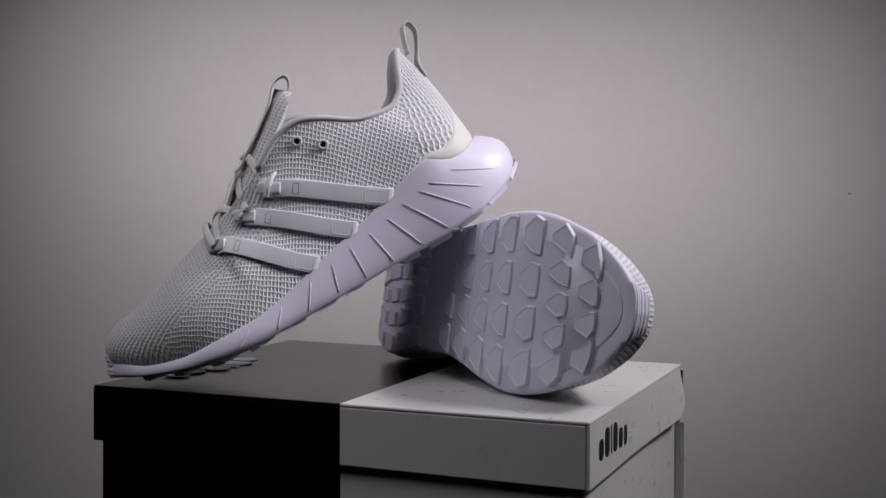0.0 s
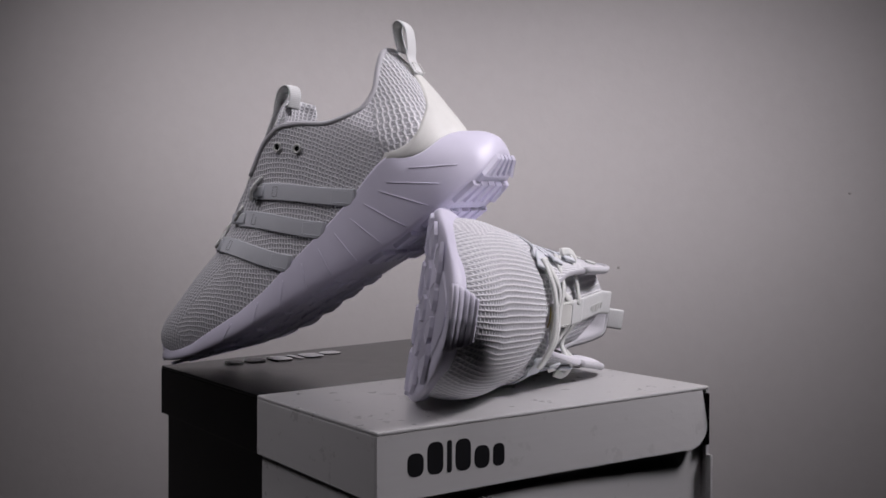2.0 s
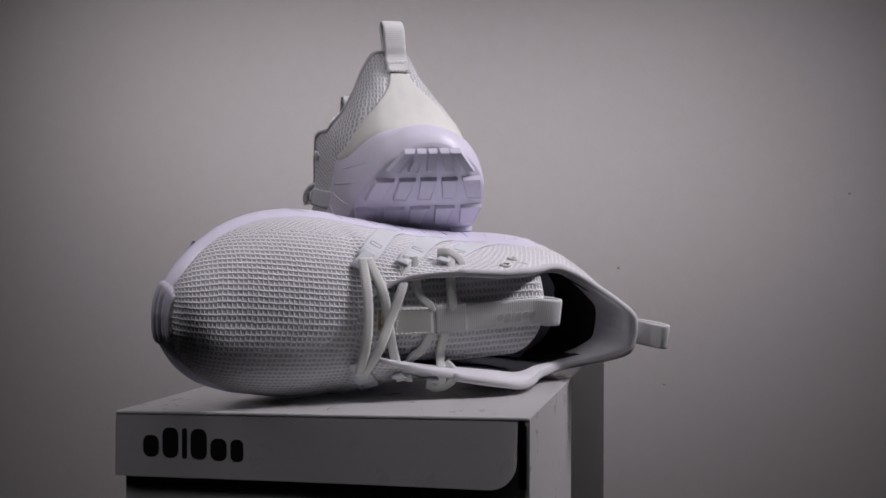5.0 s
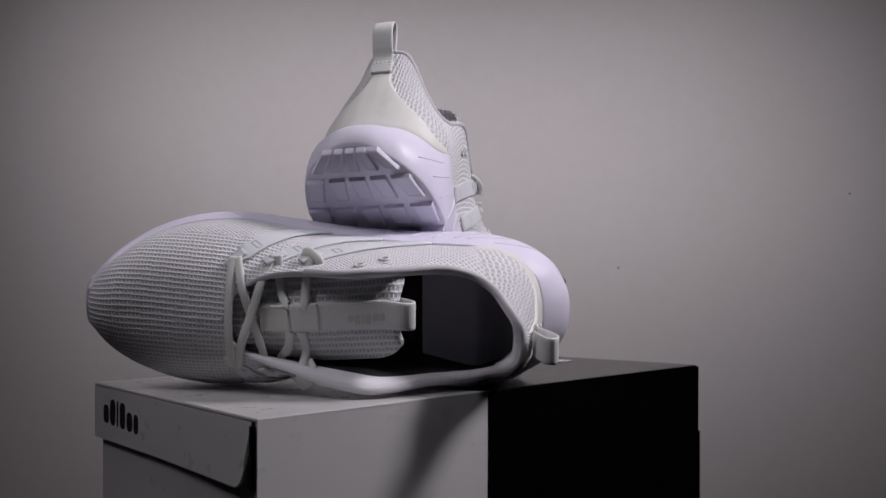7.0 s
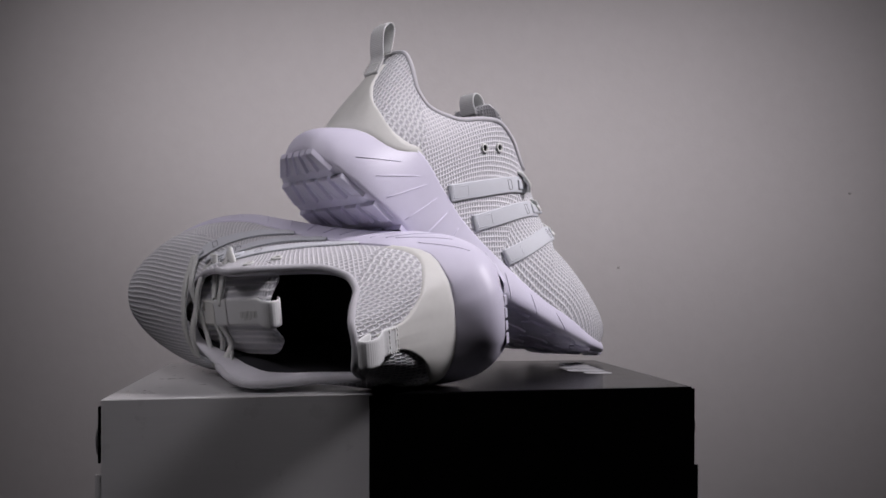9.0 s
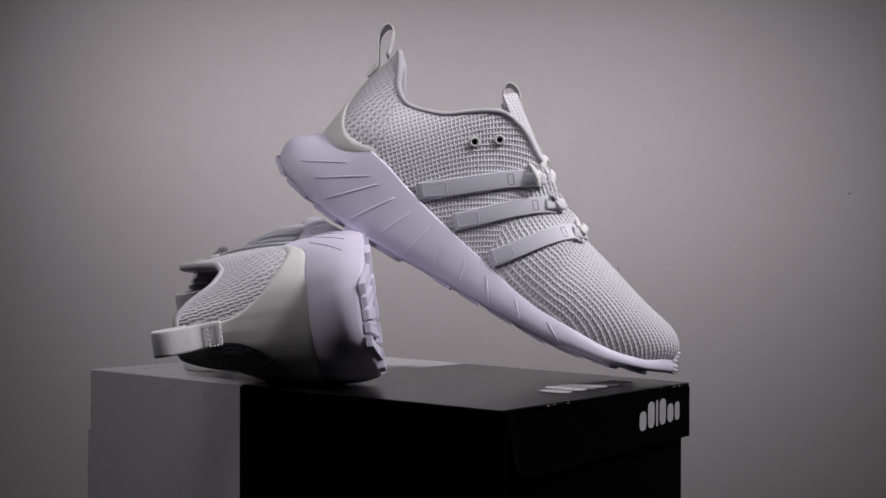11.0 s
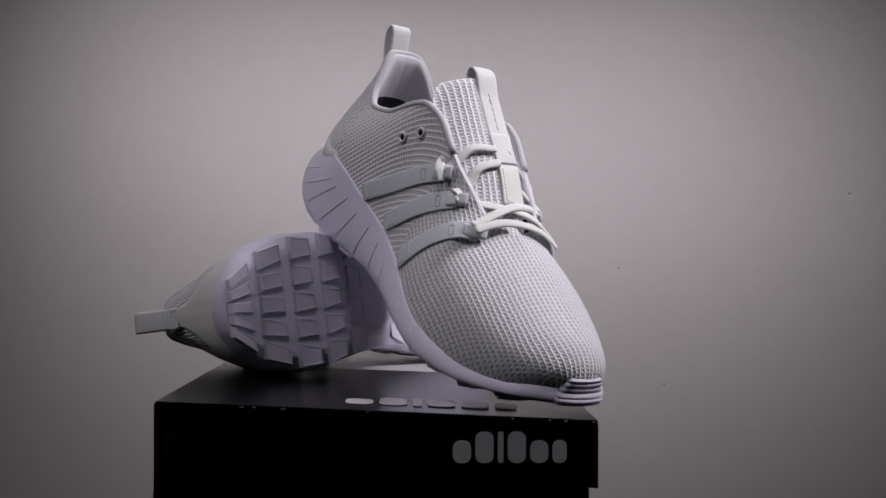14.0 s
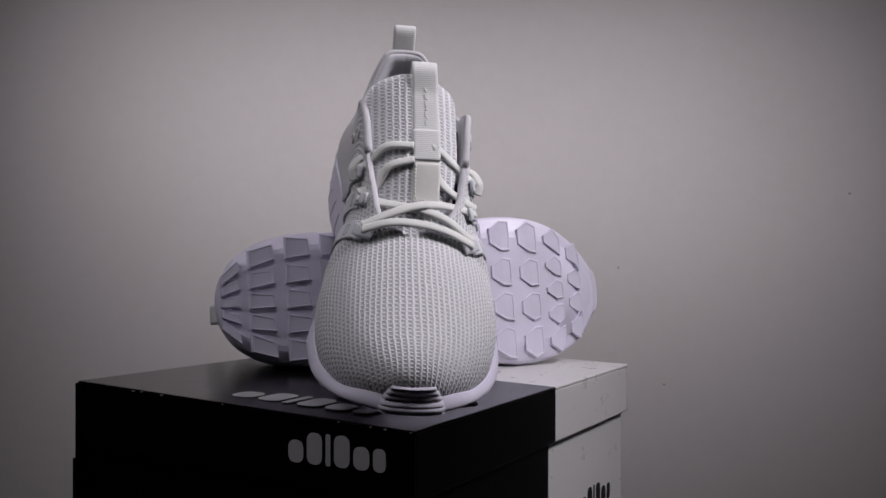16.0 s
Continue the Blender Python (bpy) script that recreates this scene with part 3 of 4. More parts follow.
def build_sneaker(mirror, label, tongue_shape):
    shoe = new("sneaker")
    tagged(shoe, label, "sneaker", "pair of sneakers")

    def add(name, me, parent=None, lab=""):
        return part(name, flip(me, mirror), parent or shoe, lab)

    dx_end, dz_mid, dz_end, lean_mid, lean_end, strap_off = tongue_shape

    def along(x):
        return min(1.0, max(0.0, (0.206 - x) / 0.093))
    TONGUE = [(x + dx_end * along(x) ** 2, z + interp(along(x), [(0, 0.0), (0.37, dz_mid), (1, dz_end)])) for x, z in TONGUE_LINE]

    def lean(x):
        return interp(along(x), [(0, 0.0), (0.37, lean_mid), (1, lean_end)])
    mid = build_midsole()
    mid_tree = tree_of(mid)
    V, F, U, M = upper_grid()
    up = mesh_of("upper", V, F, [KNIT_GRID, KNIT_SIDE, KNIT_HEEL], M, U)
    bm = bmesh.new()
    bm.from_mesh(up)
    bmesh.ops.remove_doubles(bm, verts=bm.verts[:], dist=0.00006)
    bmesh.ops.recalc_face_normals(bm, faces=bm.faces)
    bm.to_mesh(up)
    bm.free()
    up_tree = tree_of(up)

    midsole = add("midsole", mid, None, "smooth lilac-white foam midsole")
    upper = add("upper", up, None, "white open-knit mesh upper")

    # lining: inner skin from the collar down to the footbed
    V, F, U = [], [], []
    for side in (1, -1):
        pts, nrm = outline(side)
        base, cnt = len(V), 0
        for i in range(NS):
            if interp(pts[i].x, TOP_X) > 0.2110:
                break
            t = upper_curve(side, pts[i], nrm[i], 1.0)
            m1 = upper_curve(side, pts[i], nrm[i], 0.72)
            low = pts[i] + nrm[i] * (interp(pts[i].x, IN_TOP) + 0.011)
            low.z = interp(pts[i].x, TOPLINE) - 0.006
            inn = Vector((0.078 - t.x, LEAN - t.y, 0)) if t.x < 0.066 else Vector((0.0, LEAN - t.y, 0))
            inn = inn.normalized() * interp(pts[i].x, [(0.0, 0.0110), (0.02, 0.0100), (0.07, 0.0085), (0.3, 0.0080)])
            for k in range(10):
                v = k / 9
                a = 1 - v
                q = t * a ** 3 + (t + inn * 1.0 + Vector((0, 0, 0.0045))) * 3 * a * a * v + (m1 + inn) * 3 * a * v * v + low * v ** 3
                V.append(q)
                U.append((q.x, q.z))
            cnt += 1
        F += grid_faces(cnt, 10, base)
    # lower rows are coloured near black for the shade deep in the shoe
    add("lining", mesh_of("lining", V, F, [LINING, LINING_SHADE], [1 if f[0] % 10 >= (6 if V[f[0]].x < 0.05 else 4) else 0 for f in F], U), None, "pale padded cloth lining, its deep part painted dark as shade")

    # padded collar rim
    for side in (1, -1):
        pts, nrm = outline(side)
        path = [upper_curve(side, pts[i], nrm[i], 1.0) + nrm[i] * 0.0010 for i in range(0, NS) if interp(pts[i].x, TOP_X) < 0.1600]
        if side < 0:
            other = path
        else:
            first = path
    rim = other[::-1] + first[1:]
    rim = [q for k, q in enumerate(rim) if k % 2 == 0 or k == len(rim) - 1]
    add("collar", swept("collar", rim, 0.0046, 0.0042, (0, 0, 1), KNIT_FINE, 12, square=2.0), None, "padded knit collar edge")

    # footbed, its colour near black in place of the shade inside the shoe
    V, F = [], []
    po, no = outline(1)
    pi, ni = outline(-1)
    for pts, nrm in ((po, no), (pi, ni)):
        for p, n in zip(pts, nrm):
            q = p + n * (interp(p.x, IN_TOP) + 0.008)
            V.append((q.x, q.y, min(0.034, interp(p.x, TOPLINE) - 0.006)))
    F = [(i, i + 1, NS + i + 1, NS + i) for i in range(NS - 1)]
    add("insole", mesh_of("insole", V, F, [INSOLE_SHADE]), None, "cloth insole, coloured dark for the shade inside the shoe")

    # tongue with a soft padded section
    centre = spline([(x, 0, z) for x, z in TONGUE], 34)
    V, F, U = [], [], []
    cols = 17
    for layer in (0, 1):
        for i, c in enumerate(centre):
            t = (centre[min(33, i + 1)] - centre[max(0, i - 1)]).normalized()
            n = Vector((-t.z, 0, t.x)) * -1
            if n.z < 0:
                n = -n
            s = i / 33
            half = 0.0215 + 0.0065 * min(1, s * 1.6)
            end = max(0.0, (s - 0.86) / 0.14)
            half *= math.sqrt(max(0.0, 1 - (end * 0.80) ** 2.6))
            for k in range(cols):
                w = -1 + 2 * k / (cols - 1)
                thick = 0.0075 * math.sqrt(max(0.0, 1 - abs(w) ** 3)) * (1 - 0.55 * end)
                q = c + Vector((0, w * half + lean(c.x), 0)) - n * (0.0115 * w * w) - n * (thick if layer else 0.0)
                V.append(q)
                U.append((c.x * 1.0 - c.z * 0.6, w * half))
    n1 = 34 * cols
    F = grid_faces(34, cols) + [tuple(reversed(f)) for f in grid_faces(34, cols, n1)]
    for i in range(33):
        for k in (0, cols - 1):
            F.append((i * cols + k, (i + 1) * cols + k, n1 + (i + 1) * cols + k, n1 + i * cols + k))
    for k in range(cols - 1):
        for i in (0, 33):
            F.append((i * cols + k, i * cols + k + 1, n1 + i * cols + k + 1, n1 + i * cols + k))
    tongue_me = mesh_of("tongue", V, F, [KNIT_GRID], None, U)
    tongue_tree = tree_of(tongue_me)
    tongue = add("tongue", tongue_me, None, "padded knit tongue")

    def tongue_n(x):
        a, b = interp(x - 0.002, [(q[0], q[1]) for q in TONGUE[::-1]]), interp(x + 0.002, [(q[0], q[1]) for q in TONGUE[::-1]])
        return Vector((-(b - a) / 0.004, 0, 1)).normalized()

    def tongue_p(x, y, lift):
        q, _ = top_hit(tongue_tree, x, y + lean(x) + strap_off)
        return q + tongue_n(x) * lift

    # webbing strap up the tongue that folds over its top
    path = [tongue_p(0.190 - 0.0055 * k, 0, 0.0009) for k in range(15) if 0.190 - 0.0055 * k > TONGUE[-1][0] + 0.003]
    shift = Vector((TONGUE[-1][0] - 0.113, lean_end + strap_off, TONGUE[-1][1] - 0.1365))
    path += [q + shift for q in (Vector((0.1130, 0, 0.1390)), Vector((0.1080, 0, 0.1412)), Vector((0.1040, 0, 0.1408)), Vector((0.1025, 0, 0.1375)), Vector((0.1045, 0, 0.1325)), Vector((0.1110, 0, 0.1260)))]
    path = spline(path, 56)
    ups = []
    for i in range(len(path)):
        t = (path[min(len(path) - 1, i + 1)] - path[max(0, i - 1)]).normalized()
        ups.append(Vector((t.z, 0, -t.x)))
    strap = add("tongue_strap", swept("tongue_strap", path, 0.0158, 0.0016, ups, TAPE, 12, square=5.0), tongue, "ribbed webbing pull strap")
    # keeper sleeve that the laces run through
    path = spline([tongue_p(0.168 - 0.0028 * k, 0, 0.0016) for k in range(7)], 14)
    add("lace_keeper", swept("lace_keeper", path, 0.0166, 0.0016, [tongue_n(p.x) for p in path], TAPE, 12, square=5.0), tongue, "ribbed webbing lace keeper")
    # raised word mark on the strap, as plain blocks
    start, big, x = TONGUE[-1][0] + 0.0270, 0.0215, 0.0
    for wid, hgt in MARK_SHAPES:
        ring = mark_ring(x, wid * big, hgt * big * 0.275)
        x += (wid + MARK_GAP) * big
        n = len(ring)
        V = [tongue_p(start - a, (b - 0.0005) * (-1 if mirror else 1), lift) for lift in (0.0014, 0.0021) for a, b in ring]
        F = [(i, (i + 1) % n, n + (i + 1) % n, n + i) for i in range(n)] + [tuple(n + i for i in range(n))]
        add("embossed_mark", mesh_of("embossed_mark", V, F, [LACE], smooth=False), tongue)

    # three side stripes on each side, with a lace hook at the top
    STRIPES = {1: (((0.158, 0.0395, 0.0858), (0.092, 0.046, 0.0415)), ((0.1805, 0.0360, 0.0757), (0.123, 0.048, 0.0345)), ((0.2045, 0.0320, 0.0655), (0.1560, 0.048, 0.0275))),
               -1: (((0.1615, 0.0385, 0.1003), (0.099, 0.040, 0.0455)), ((0.1818, 0.0350, 0.0903), (0.1295, 0.040, 0.0400)), ((0.2045, 0.0310, 0.0790), (0.163, 0.042, 0.0310)))}
    hooks = {1: [], -1: []}
    for side in (1, -1):
        for (xa, ya, za), (xb, yb, zb) in STRIPES[side]:
            path, ups = [], []
            for k in range(22):
                f = k / 21
                aim = Vector((xa + (xb - xa) * f, side * (ya + (yb - ya) * f), za + (zb - za) * f))
                way = Vector((0, side, 0.9 * (1 - f))).normalized()
                h, n, _, _ = up_tree.ray_cast(aim + way * 0.15, -way)
                if h is None:
                    h, n = aim, way
                if n.dot(way) < 0:
                    n = -n
                path.append(h + n * 0.0010)
                ups.append(n)
            hooks[side].append((path[0].copy(), ups[0].copy()))
            stripe = add("side_stripe", swept("side_stripe", path, 0.0118, 0.0013, ups, STRIPE, 12, square=9.0), upper, "smooth blue-white side stripe")
            # printed window and end box on the stripe
            for a, b, w, ink in ((4, 5, 0.0068, STRIPE_EDGE), (16, 20, 0.0076, STRIPE)):
                seg = [p + n * 0.00065 for p, n in zip(path[a:b + 1], ups[a:b + 1])]
                t = (seg[-1] - seg[0]).normalized()
                sd = t.cross(ups[a]).normalized()
                loop = [seg[0] + sd * w / 2, seg[-1] + sd * w / 2, seg[-1] - sd * w / 2, seg[0] - sd * w / 2]
                ring = []
                for q0, q1 in zip(loop, loop[1:] + loop[:1]):
                    ring += [q0.lerp(q1, j / 4) for j in range(4)]
                add("stripe_window", swept("stripe_window", ring, 0.0006, 0.0003, ups[a], ink, 6, closed=True), stripe)
            # hook: a short flat loop folded over the cord
            p0, n0 = path[0], ups[0]
            d = (path[0] - path[2]).normalized()
            hp = spline([p0 - d * 0.007 + n0 * 0.0008, p0 - d * 0.001 + n0 * 0.0012, p0 + d * 0.004 + n0 * 0.0016, p0 + d * 0.0072 + n0 * 0.0006], 12)
            add("lace_hook", swept("lace_hook", hp, 0.0078, 0.0017, n0, STRIPE, 10, square=4.0), stripe)

    # eyelets
    for side in (1, -1):
        for ex, ez in ((0.1284, 0.1030), (0.1149, 0.0933)):
            h, n = side_hit(up_tree, side, ex, ez)
            a = n.orthogonal().normalized()
            b = n.cross(a)
            ring = [h + n * 0.0008 + (a * math.cos(q) + b * math.sin(q)) * 0.0028 for q in [2 * math.pi * k / 16 for k in range(16)]]
            eye = add("eyelet", swept("eyelet", ring, 0.0017, 0.0015, n, LACE, 6, closed=True), upper, "stitched white eyelet")
            # no hole is cut: a black disc stands for the shade in it
            disc = [h + n * 0.0004 + (a * math.cos(q) + b * math.sin(q)) * 0.0021 for q in [2 * math.pi * k / 12 for k in range(12)]] + [h + n * 0.0001 + (a * math.cos(q) + b * math.sin(q)) * 0.0021 for q in [2 * math.pi * k / 12 for k in range(12)]]
            fs = [tuple(range(12)), tuple(range(23, 11, -1))] + [(i, (i + 1) % 12, 12 + (i + 1) % 12, 12 + i) for i in range(12)]
            add("eyelet_shade", mesh_of("eyelet_shade", disc, fs, [CARD_BLACK]), eye, "black disc drawn for the shade in the eyelet's hole")

    # laces
    def lace(points, name="lace"):
        path = spline(points, 14 * (len(points) - 1))
        ups = []
        for p in path:
            ups.append(Vector((0.35, p.y * 12, 1.0)).normalized())
        add(name, swept(name, path, 0.0056, 0.0023, ups, LACE, 10, square=3.0), None, "flat woven white lace")

    def hook(side, k, lift=0.003):
        p, n = hooks[side][k]
        return p + n * lift

    def over(x, y, lift):
        best = None
        for tr in (tongue_tree, up_tree):
            h, n = top_hit(tr, x, y)
            if best is None or h.z > best.z:
                best = h
        return best + Vector((0.2, 0, 1)).normalized() * lift

    h = {(s, k): hook(s, k) for s in (1, -1) for k in range(3)}
    def bridge(p, q, lift, mids=(0.25, 0.5, 0.75)):
        out = [p]
        for f in mids:
            m = p.lerp(q, f)
            out.append(over(m.x, m.y, lift))
        return out + [q]
    lace(bridge(h[1, 2], h[-1, 2], 0.0035))
    lace(bridge(h[1, 2] + Vector((-0.003, 0, 0.001)), h[-1, 1], 0.0030))
    lace(bridge(h[-1, 2] + Vector((-0.003, 0, 0.001)), h[1, 1], 0.0055))
    # through the keeper and out to the upper hooks, then round the collar
    for sd in (1, -1):
        k_low, k_high = tongue_p(0.1690, sd * 0.0075, 0.0022), tongue_p(0.1615, sd * 0.0080, 0.0024)
        lace([h[sd, 1] + Vector((-0.003, 0, 0.002)), over(0.176, sd * 0.021, 0.0026), over(0.171, sd * 0.013, 0.0026), k_low])
        p = h[sd, 0]
        lace([k_high, over(0.1600, sd * 0.0150, 0.0030), p + Vector((0.001, -sd * 0.006, 0.0050)), p + Vector((-0.002, sd * 0.0010, 0.0015))])
        lace([p + Vector((0.0045, sd * 0.0005, -0.004)), p + Vector((0.0, sd * 0.0015, 0.0015)), p + Vector((-0.0055, -sd * 0.0025, 0.0055)), p + Vector((-0.0070, -sd * 0.0085, 0.0050)), p + Vector((-0.0040, -sd * 0.0130, 0.0005))])

    # stitched patch under the strap, and seams on it
    def stitches(points, normal, parent):
        pts = spline(points, 3 * max(4, int(sum((Vector(b) - Vector(a)).length for a, b in zip(points, points[1:])) / 0.0022)))
        for a in range(0, len(pts) - 2, 3):
            add("stitch", swept("stitch", [pts[a], pts[a].lerp(pts[a + 2], 0.45), pts[a].lerp(pts[a + 2], 0.9)], 0.0008, 0.0006, normal, LACE, 5), parent)
    low = [tongue_p(0.1885 - 0.0032 * k, 0, 0.0018) for k in range(7)]
    patch = add("strap_patch", swept("strap_patch", spline(low, 14), 0.0162, 0.0016, [tongue_n(q.x) for q in spline(low, 14)], LEATHER, 12, square=6.0), tongue, "smooth stitched strap patch")
    for w in (-0.0068, 0.0068):
        stitches([tongue_p(0.187 - 0.003 * k, w, 0.0034) for k in range(6)], tongue_n(0.18), patch)
    stitches([tongue_p(0.1872, w, 0.0030) for w in (-0.0066, 0.0, 0.0066)], tongue_n(0.187), patch)
    if mirror:
        g, gn = top_hit(up_tree, 0.1975, 0.002)
        add("glue_spot", swept("glue_spot", [g + Vector((0, -0.006, -0.0006)), g + Vector((0, -0.002, 0.0002)), g + Vector((0.0006, 0.003, 0.0002)), g + Vector((0, 0.007, -0.0006))], [0.0006, 0.0026, 0.0022, 0.0005], 0.0008, gn, GLUE, 8), upper, "small yellow glue stain")

    # heel counter: smooth patch low at the back, narrowing up to the pull loop
    V, F, U = [], [], []
    rows, cols = 22, 25
    grid = {s: outline(s) for s in (1, -1)}
    for j in range(rows):
        v = 0.02 + 0.80 * j / (rows - 1)
        half = interp(v, [(0.0, 40), (0.12, 36), (0.25, 24), (0.42, 11.5), (0.6, 7.5), (0.83, 6.5)])
        for k in range(cols):
            w = (-1 + 2 * k / (cols - 1)) * half
            s = 1 if w >= 0 else -1
            pts, nrm = grid[s]
            i0 = min(NS - 2, int(abs(w)))
            f = abs(w) - i0
            q = upper_curve(s, pts[i0], nrm[i0], v).lerp(upper_curve(s, pts[i0 + 1], nrm[i0 + 1], v), f)
            o = -(nrm[i0].lerp(nrm[i0 + 1], f)).normalized()
            edge = 0.0014 if abs(k - cols // 2) < cols // 2 and 0 < j < rows - 1 else 0.0
            V.append(q + o * edge)
            U.append((q.y, q.z))
    add("heel_counter", mesh_of("heel_counter", V, grid_faces(rows, cols), [LEATHER], None, U), upper, "smooth cream heel panel")

    # pull loop at the heel
    b0 = upper_curve(1, *[g[0] for g in grid[1]], 0.72)
    path = spline([b0 + Vector((-0.0022, 0, -0.004)), b0 + Vector((-0.0025, 0, 0.008)), Vector((0.0225, 0, 0.1200)), Vector((0.0180, 0, 0.1310)), Vector((0.0200, 0, 0.1385)), Vector((0.0245, 0, 0.1375)), Vector((0.0275, 0, 0.1300)), Vector((0.0300, 0, 0.1200))], 44)
    ups = []
    for i in range(len(path)):
        t = (path[min(len(path) - 1, i + 1)] - path[max(0, i - 1)]).normalized()
        ups.append(Vector((t.z, 0, -t.x)))
    add("pull_loop", swept("pull_loop", path, 0.0150, 0.0015, ups, TAPE, 12, square=5.0), upper, "white webbing heel pull loop")

    # seam of the loop on the heel
    seat = [b0 + Vector((-0.0040, w, h2)) for w, h2 in ((-0.0066, 0.004), (-0.0066, -0.0035), (0.0066, -0.0035), (0.0066, 0.004))]
    for q0, q1 in zip(seat, seat[1:] + seat[:1]):
        stitches([q0, q0.lerp(q1, 0.5), q1], (-1, 0, 0), upper)

    # ridged toe bumper: one rubber cap with six rolls
    rows, cols, rolls = 61, 25, 6
    V, F, U = [], [], []
    for j in range(rows):
        g = j / (rows - 1)
        half = interp(g, [(0.0, 7.6), (0.35, 7.8), (0.7, 6.8), (1.0, 5.4)])
        for k in range(cols):
            w = (-1 + 2 * k / (cols - 1))
            s = 1 if w >= 0 else -1
            pts, nrm = grid[s]
            at = NS - 1 - abs(w) * half
            i0 = min(NS - 2, int(at))
            f = at - i0
            p, n = pts[i0].lerp(pts[i0 + 1], f), nrm[i0].lerp(nrm[i0 + 1], f).normalized()
            if g < 0.5:
                q = midsole_ring(s, [p], [n], 0.06 + 1.66 * g)[0]
                way = -n
            else:
                low = midsole_ring(s, [p], [n], 0.06 + 1.66 * 0.5)[0]
                q = low.lerp(upper_curve(s, p, n, 0.26), (g - 0.5) / 0.5)
                way = (-n + Vector((0, 0, (g - 0.5) * 1.1))).normalized()
            border = min(1.0, 6 * (1 - abs(w)), 12 * (1 - g), 12 * g)
            lift = 0.0021 * max(0.0, border) ** 0.6 * (0.62 + 0.38 * abs(math.sin(math.pi * rolls * g)) ** 0.55) - 0.0004
            V.append(q + way * lift)
            U.append((w * 0.02, g * 0.02))
    F = grid_faces(rows, cols)
    add("toe_bumper", mesh_of("toe_bumper", V, F, [BUMPER], None, U), midsole, "ridged rubber toe bumper")

    # thin raised ribs on the midsole's flanks
    for side in (1, -1):
        for xt, zt, xb, zb in SIDE_RIBS:
            path, ups = [], []
            for q in range(9):
                f = q / 8
                hh, n = side_hit(mid_tree, side, xb + (xt - xb) * f, zb + (zt - zb) * f)
                path.append(hh + n * 0.0001)
                ups.append(n)
            wid = [0.0003 + 0.0008 * math.sin(math.pi * min(1, (q + 0.6) / 9)) for q in range(9)]
            add("sidewall_rib", swept("sidewall_rib", path, wid, 0.0008, ups, FOAM, 6), midsole)

    # outsole plate and its tread
    V, F, wide = [], [], 9
    for a, b, na, nb in zip(grid[1][0], grid[-1][0], grid[1][1], grid[-1][1]):
        qa, qb = a + na * (interp(a.x, IN_LOW) + 0.0006), b + nb * (interp(b.x, IN_LOW) + 0.0006)
        za, zb = interp(a.x, BOTTOM), interp(b.x, BOTTOM)
        for k in range(wide):
            f = k / (wide - 1)
            q = qa.lerp(qb, f)
            V.append((q.x, q.y, za + (zb - za) * f + (0.0062 if k in (0, wide - 1) else 0.0036)))
    F = grid_faces(NS, wide)
    outsole = add("outsole", mesh_of("outsole", V, F, [RUBBER], smooth=False), None, "white rubber outsole with block tread")
    half_out = lambda x: interp(x, OUTLINE_OUT[1:-1]) - interp(x, IN_LOW) - interp(x, [(0.0, 0.0004), (0.22, 0.0002), (0.26, 0.0022), (0.3, 0.0035)])
    half_in = lambda x: interp(x, [(a, -b) for a, b in OUTLINE_IN[1:-1]]) - interp(x, IN_LOW) - interp(x, [(0.0, 0.0004), (0.22, 0.0002), (0.26, 0.0022), (0.3, 0.0035)])
    for x_a, x_b, count in TREAD:
        heel_row = x_b < 0.11

        def across(x, f):
            a, b = -half_in(max(x, 0.0045)), half_out(max(x, 0.0045))
            return a + (b - a) * f
        for c in range(count):
            f0 = c / count + (0.0 if c == 0 else 0.021)
            f1 = (c + 1) / count - (0.0 if c == count - 1 else 0.021)
            fm = (f0 + f1) / 2
            if heel_row:
                poly = [(x_a, across(x_a, f0)), (x_b, across(x_b, f0 + 0.015)), (x_b - 0.001, across(x_b, f1 - 0.035)), (x_a, across(x_a, f1))]
            else:
                poly = [(x_a, across(x_a, f0 + 0.060)), (x_a + 0.010, across(x_a, f0)), (x_b, across(x_b, f0 + 0.006)), (x_b + 0.0006, across(x_b, fm)), (x_b, across(x_b, f1 - 0.006)), (x_a + 0.010, across(x_a, f1)), (x_a, across(x_a, f1 - 0.060))]
            V, F = lug(poly, *((0.0032, 0.0) if heel_row else (0.0024, 0.25)))
            add("tread_lug", mesh_of("tread_lug", V, F, [RUBBER], smooth=False), outsole)
    return shoe


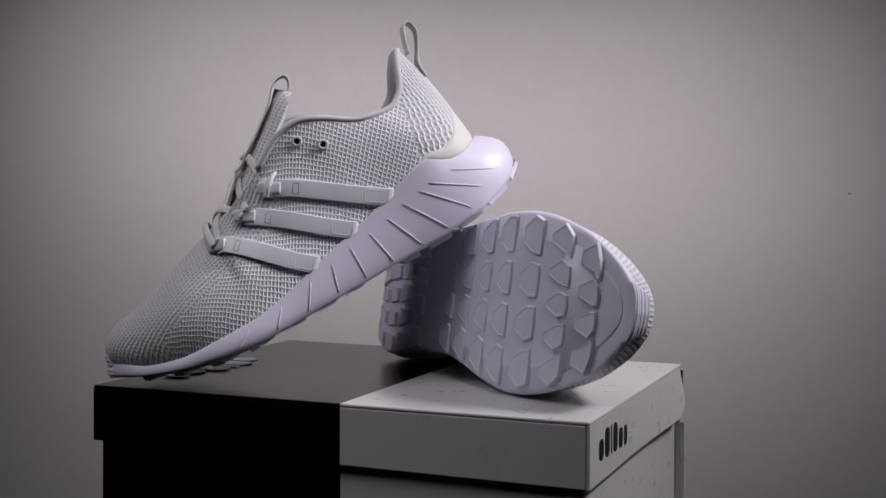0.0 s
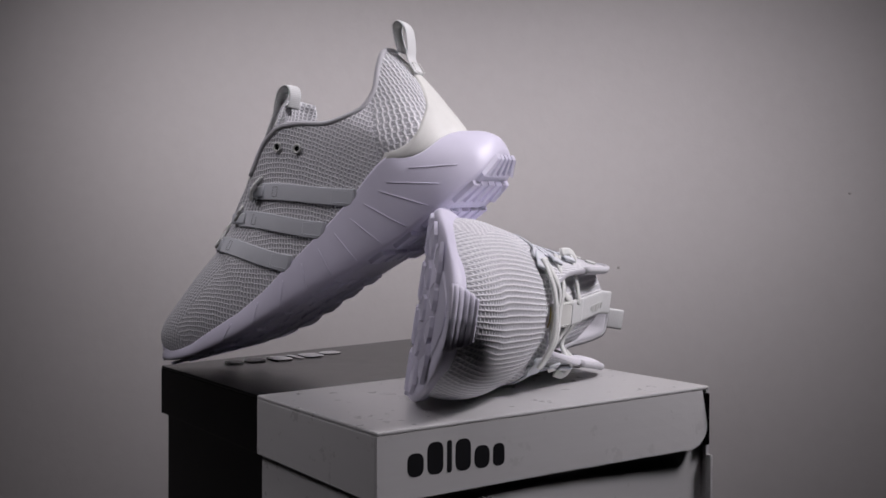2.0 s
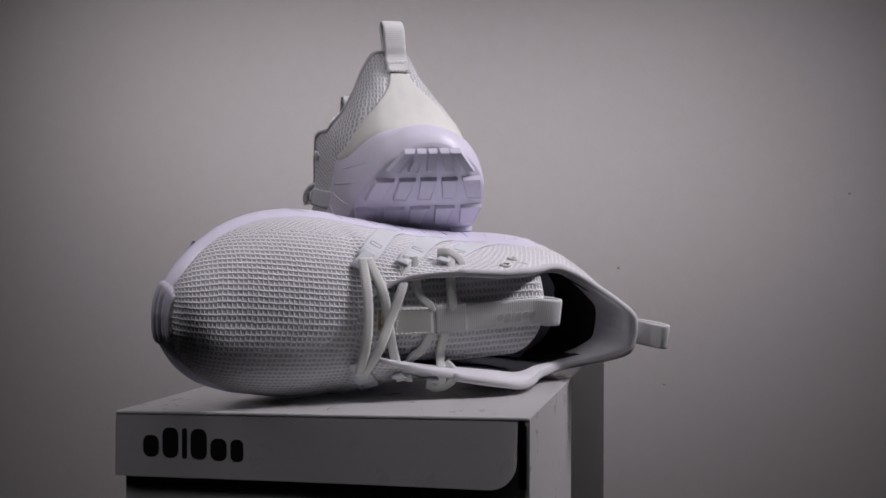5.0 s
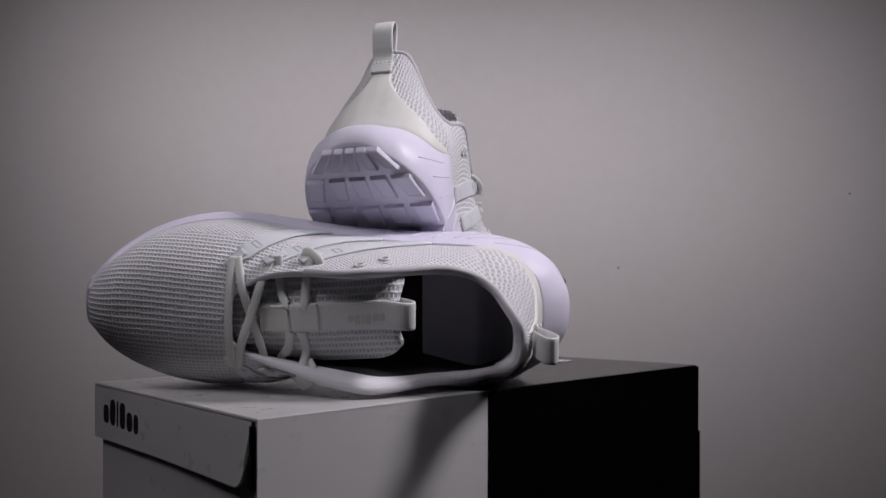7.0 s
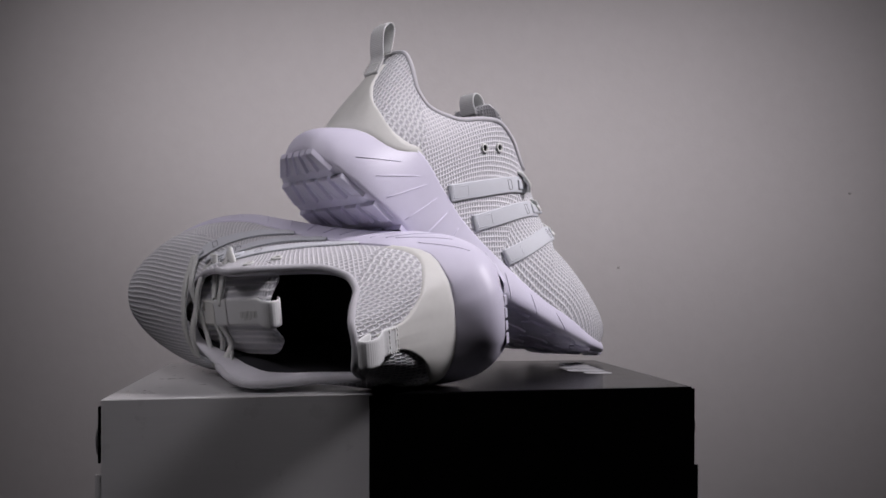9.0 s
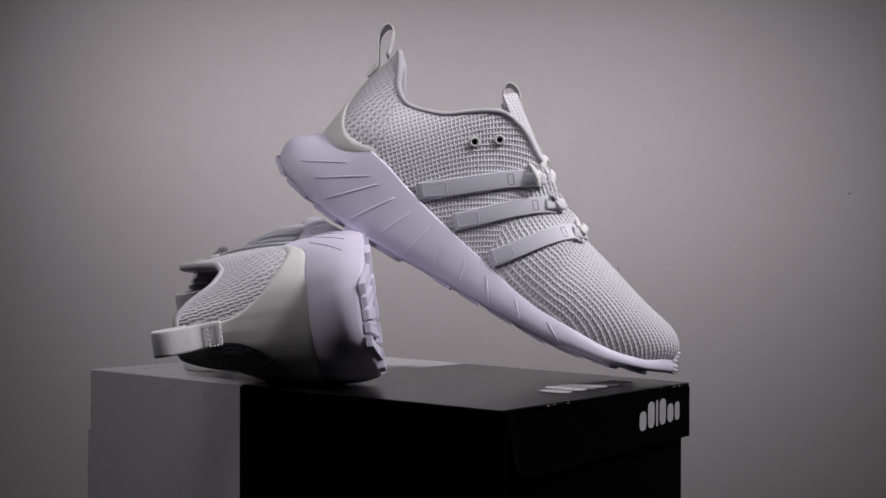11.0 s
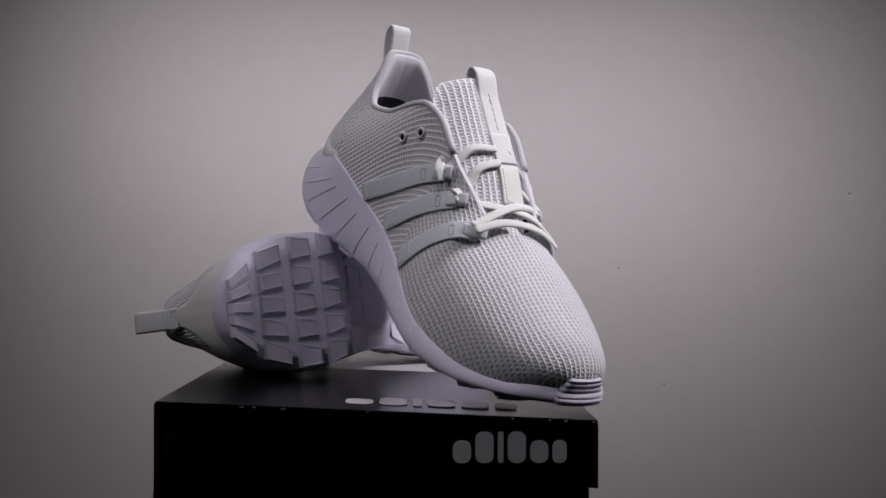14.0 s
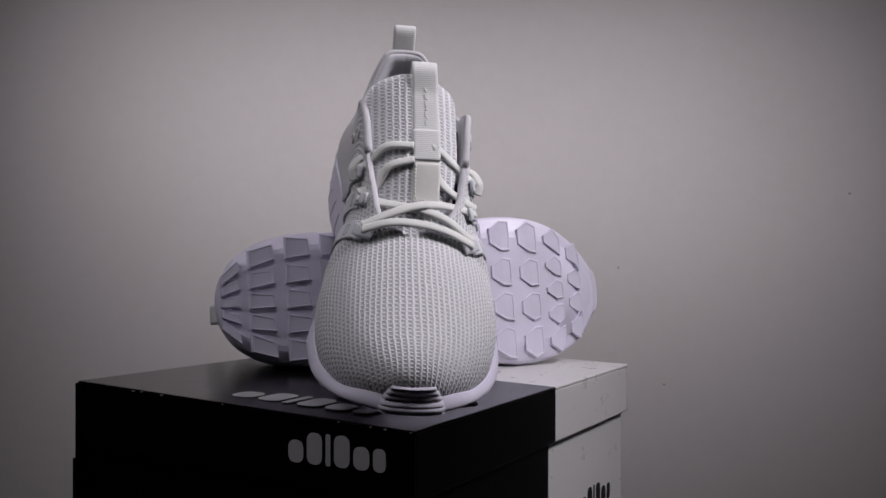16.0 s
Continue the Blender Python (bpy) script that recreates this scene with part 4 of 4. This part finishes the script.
def spot(x, y, z, r, name="wall_mark"):
    ring = [(x + r * math.cos(a), WALL_Y - 0.0012, z + r * 0.8 * math.sin(a)) for a in [2 * math.pi * k / 9 for k in range(9)]]
    back = [(a, WALL_Y, c) for a, _, c in ring]
    F = [tuple(range(9)), tuple(range(17, 8, -1))] + [(i, (i + 1) % 9, 9 + (i + 1) % 9, 9 + i) for i in range(9)]
    tagged(new(name, mesh_of(name, ring + back, F, [SPECK])), "small dark speck on the painted wall", "mark", "wall marks")


box = build_box()
left_shoe = build_sneaker(False, "white knit sneaker propped toe-down with its heel on the other", (0.009, 0.005, 0.005, 0.001, -0.001, 0.008))
right_shoe = build_sneaker(True, "white knit sneaker lying on its side on the box", (-0.006, -0.006, -0.020, 0.005, 0.0137, 0.0))

DEPTH = WALL_Y - EYE[1]
for px, pz, r in ((0.3903, 0.0505, 0.0026), (0.1685, -0.0212, 0.0022), (0.2130, -0.1330, 0.0024)):
    spot(EYE[0] + px * DEPTH, 0, EYE[2] + (pz) * DEPTH, r * 0.85)

# ---------------- turning of the things ----------------
TURN = [(0, 24.38), (0.5, 31.70), (1, 39.72), (1.5, 48.60), (2, 57.11), (2.5, 63.49), (3, 71.09), (3.5, 78.21), (6, 123.91), (6.5, 133.29), (7, 142.57), (7.5, 150.94), (8, 158.60), (8.5, 166.80), (9, 174.53), (11.5, 227.30), (12, 238.68), (12.5, 247.33), (13, 254.85), (13.5, 261.80), (14, 268.31), (14.5, 274.74), (15, 281.61), (15.5, 289.89), (16, 298.09)]


def turn_at(t):
    return Matrix.Rotation(-radians(interp(t, TURN)), 4, "Z")


def frame_from(xaxis, zhint, origin):
    x = Vector(xaxis).normalized()
    z = Vector(zhint)
    z = (z - x * z.dot(x)).normalized()
    y = z.cross(x)
    m = Matrix((x, y, z)).transposed().to_4x4()
    m.translation = Vector(origin)
    return m


def left_pose():
    return frame_from((-0.7267, -0.4766, -0.4947), (-0.3815, -0.3188, 0.8676), (0.0761, 0.0522, 0.1317 + TOP))


def right_pose():
    return frame_from((0.7900, -0.6129, 0.0159), (0.6085, 0.7807, -0.1414), (-0.0747, 0.0899, 0.0515 + TOP))


def motions():
    times = [0.25 * k for k in range(65)]
    for ob, m in ((box, Matrix.Identity(4)), (left_shoe, left_pose()), (right_shoe, right_pose())):
        walk(ob, [(t, turn_at(t) @ m) for t in times])


motions()
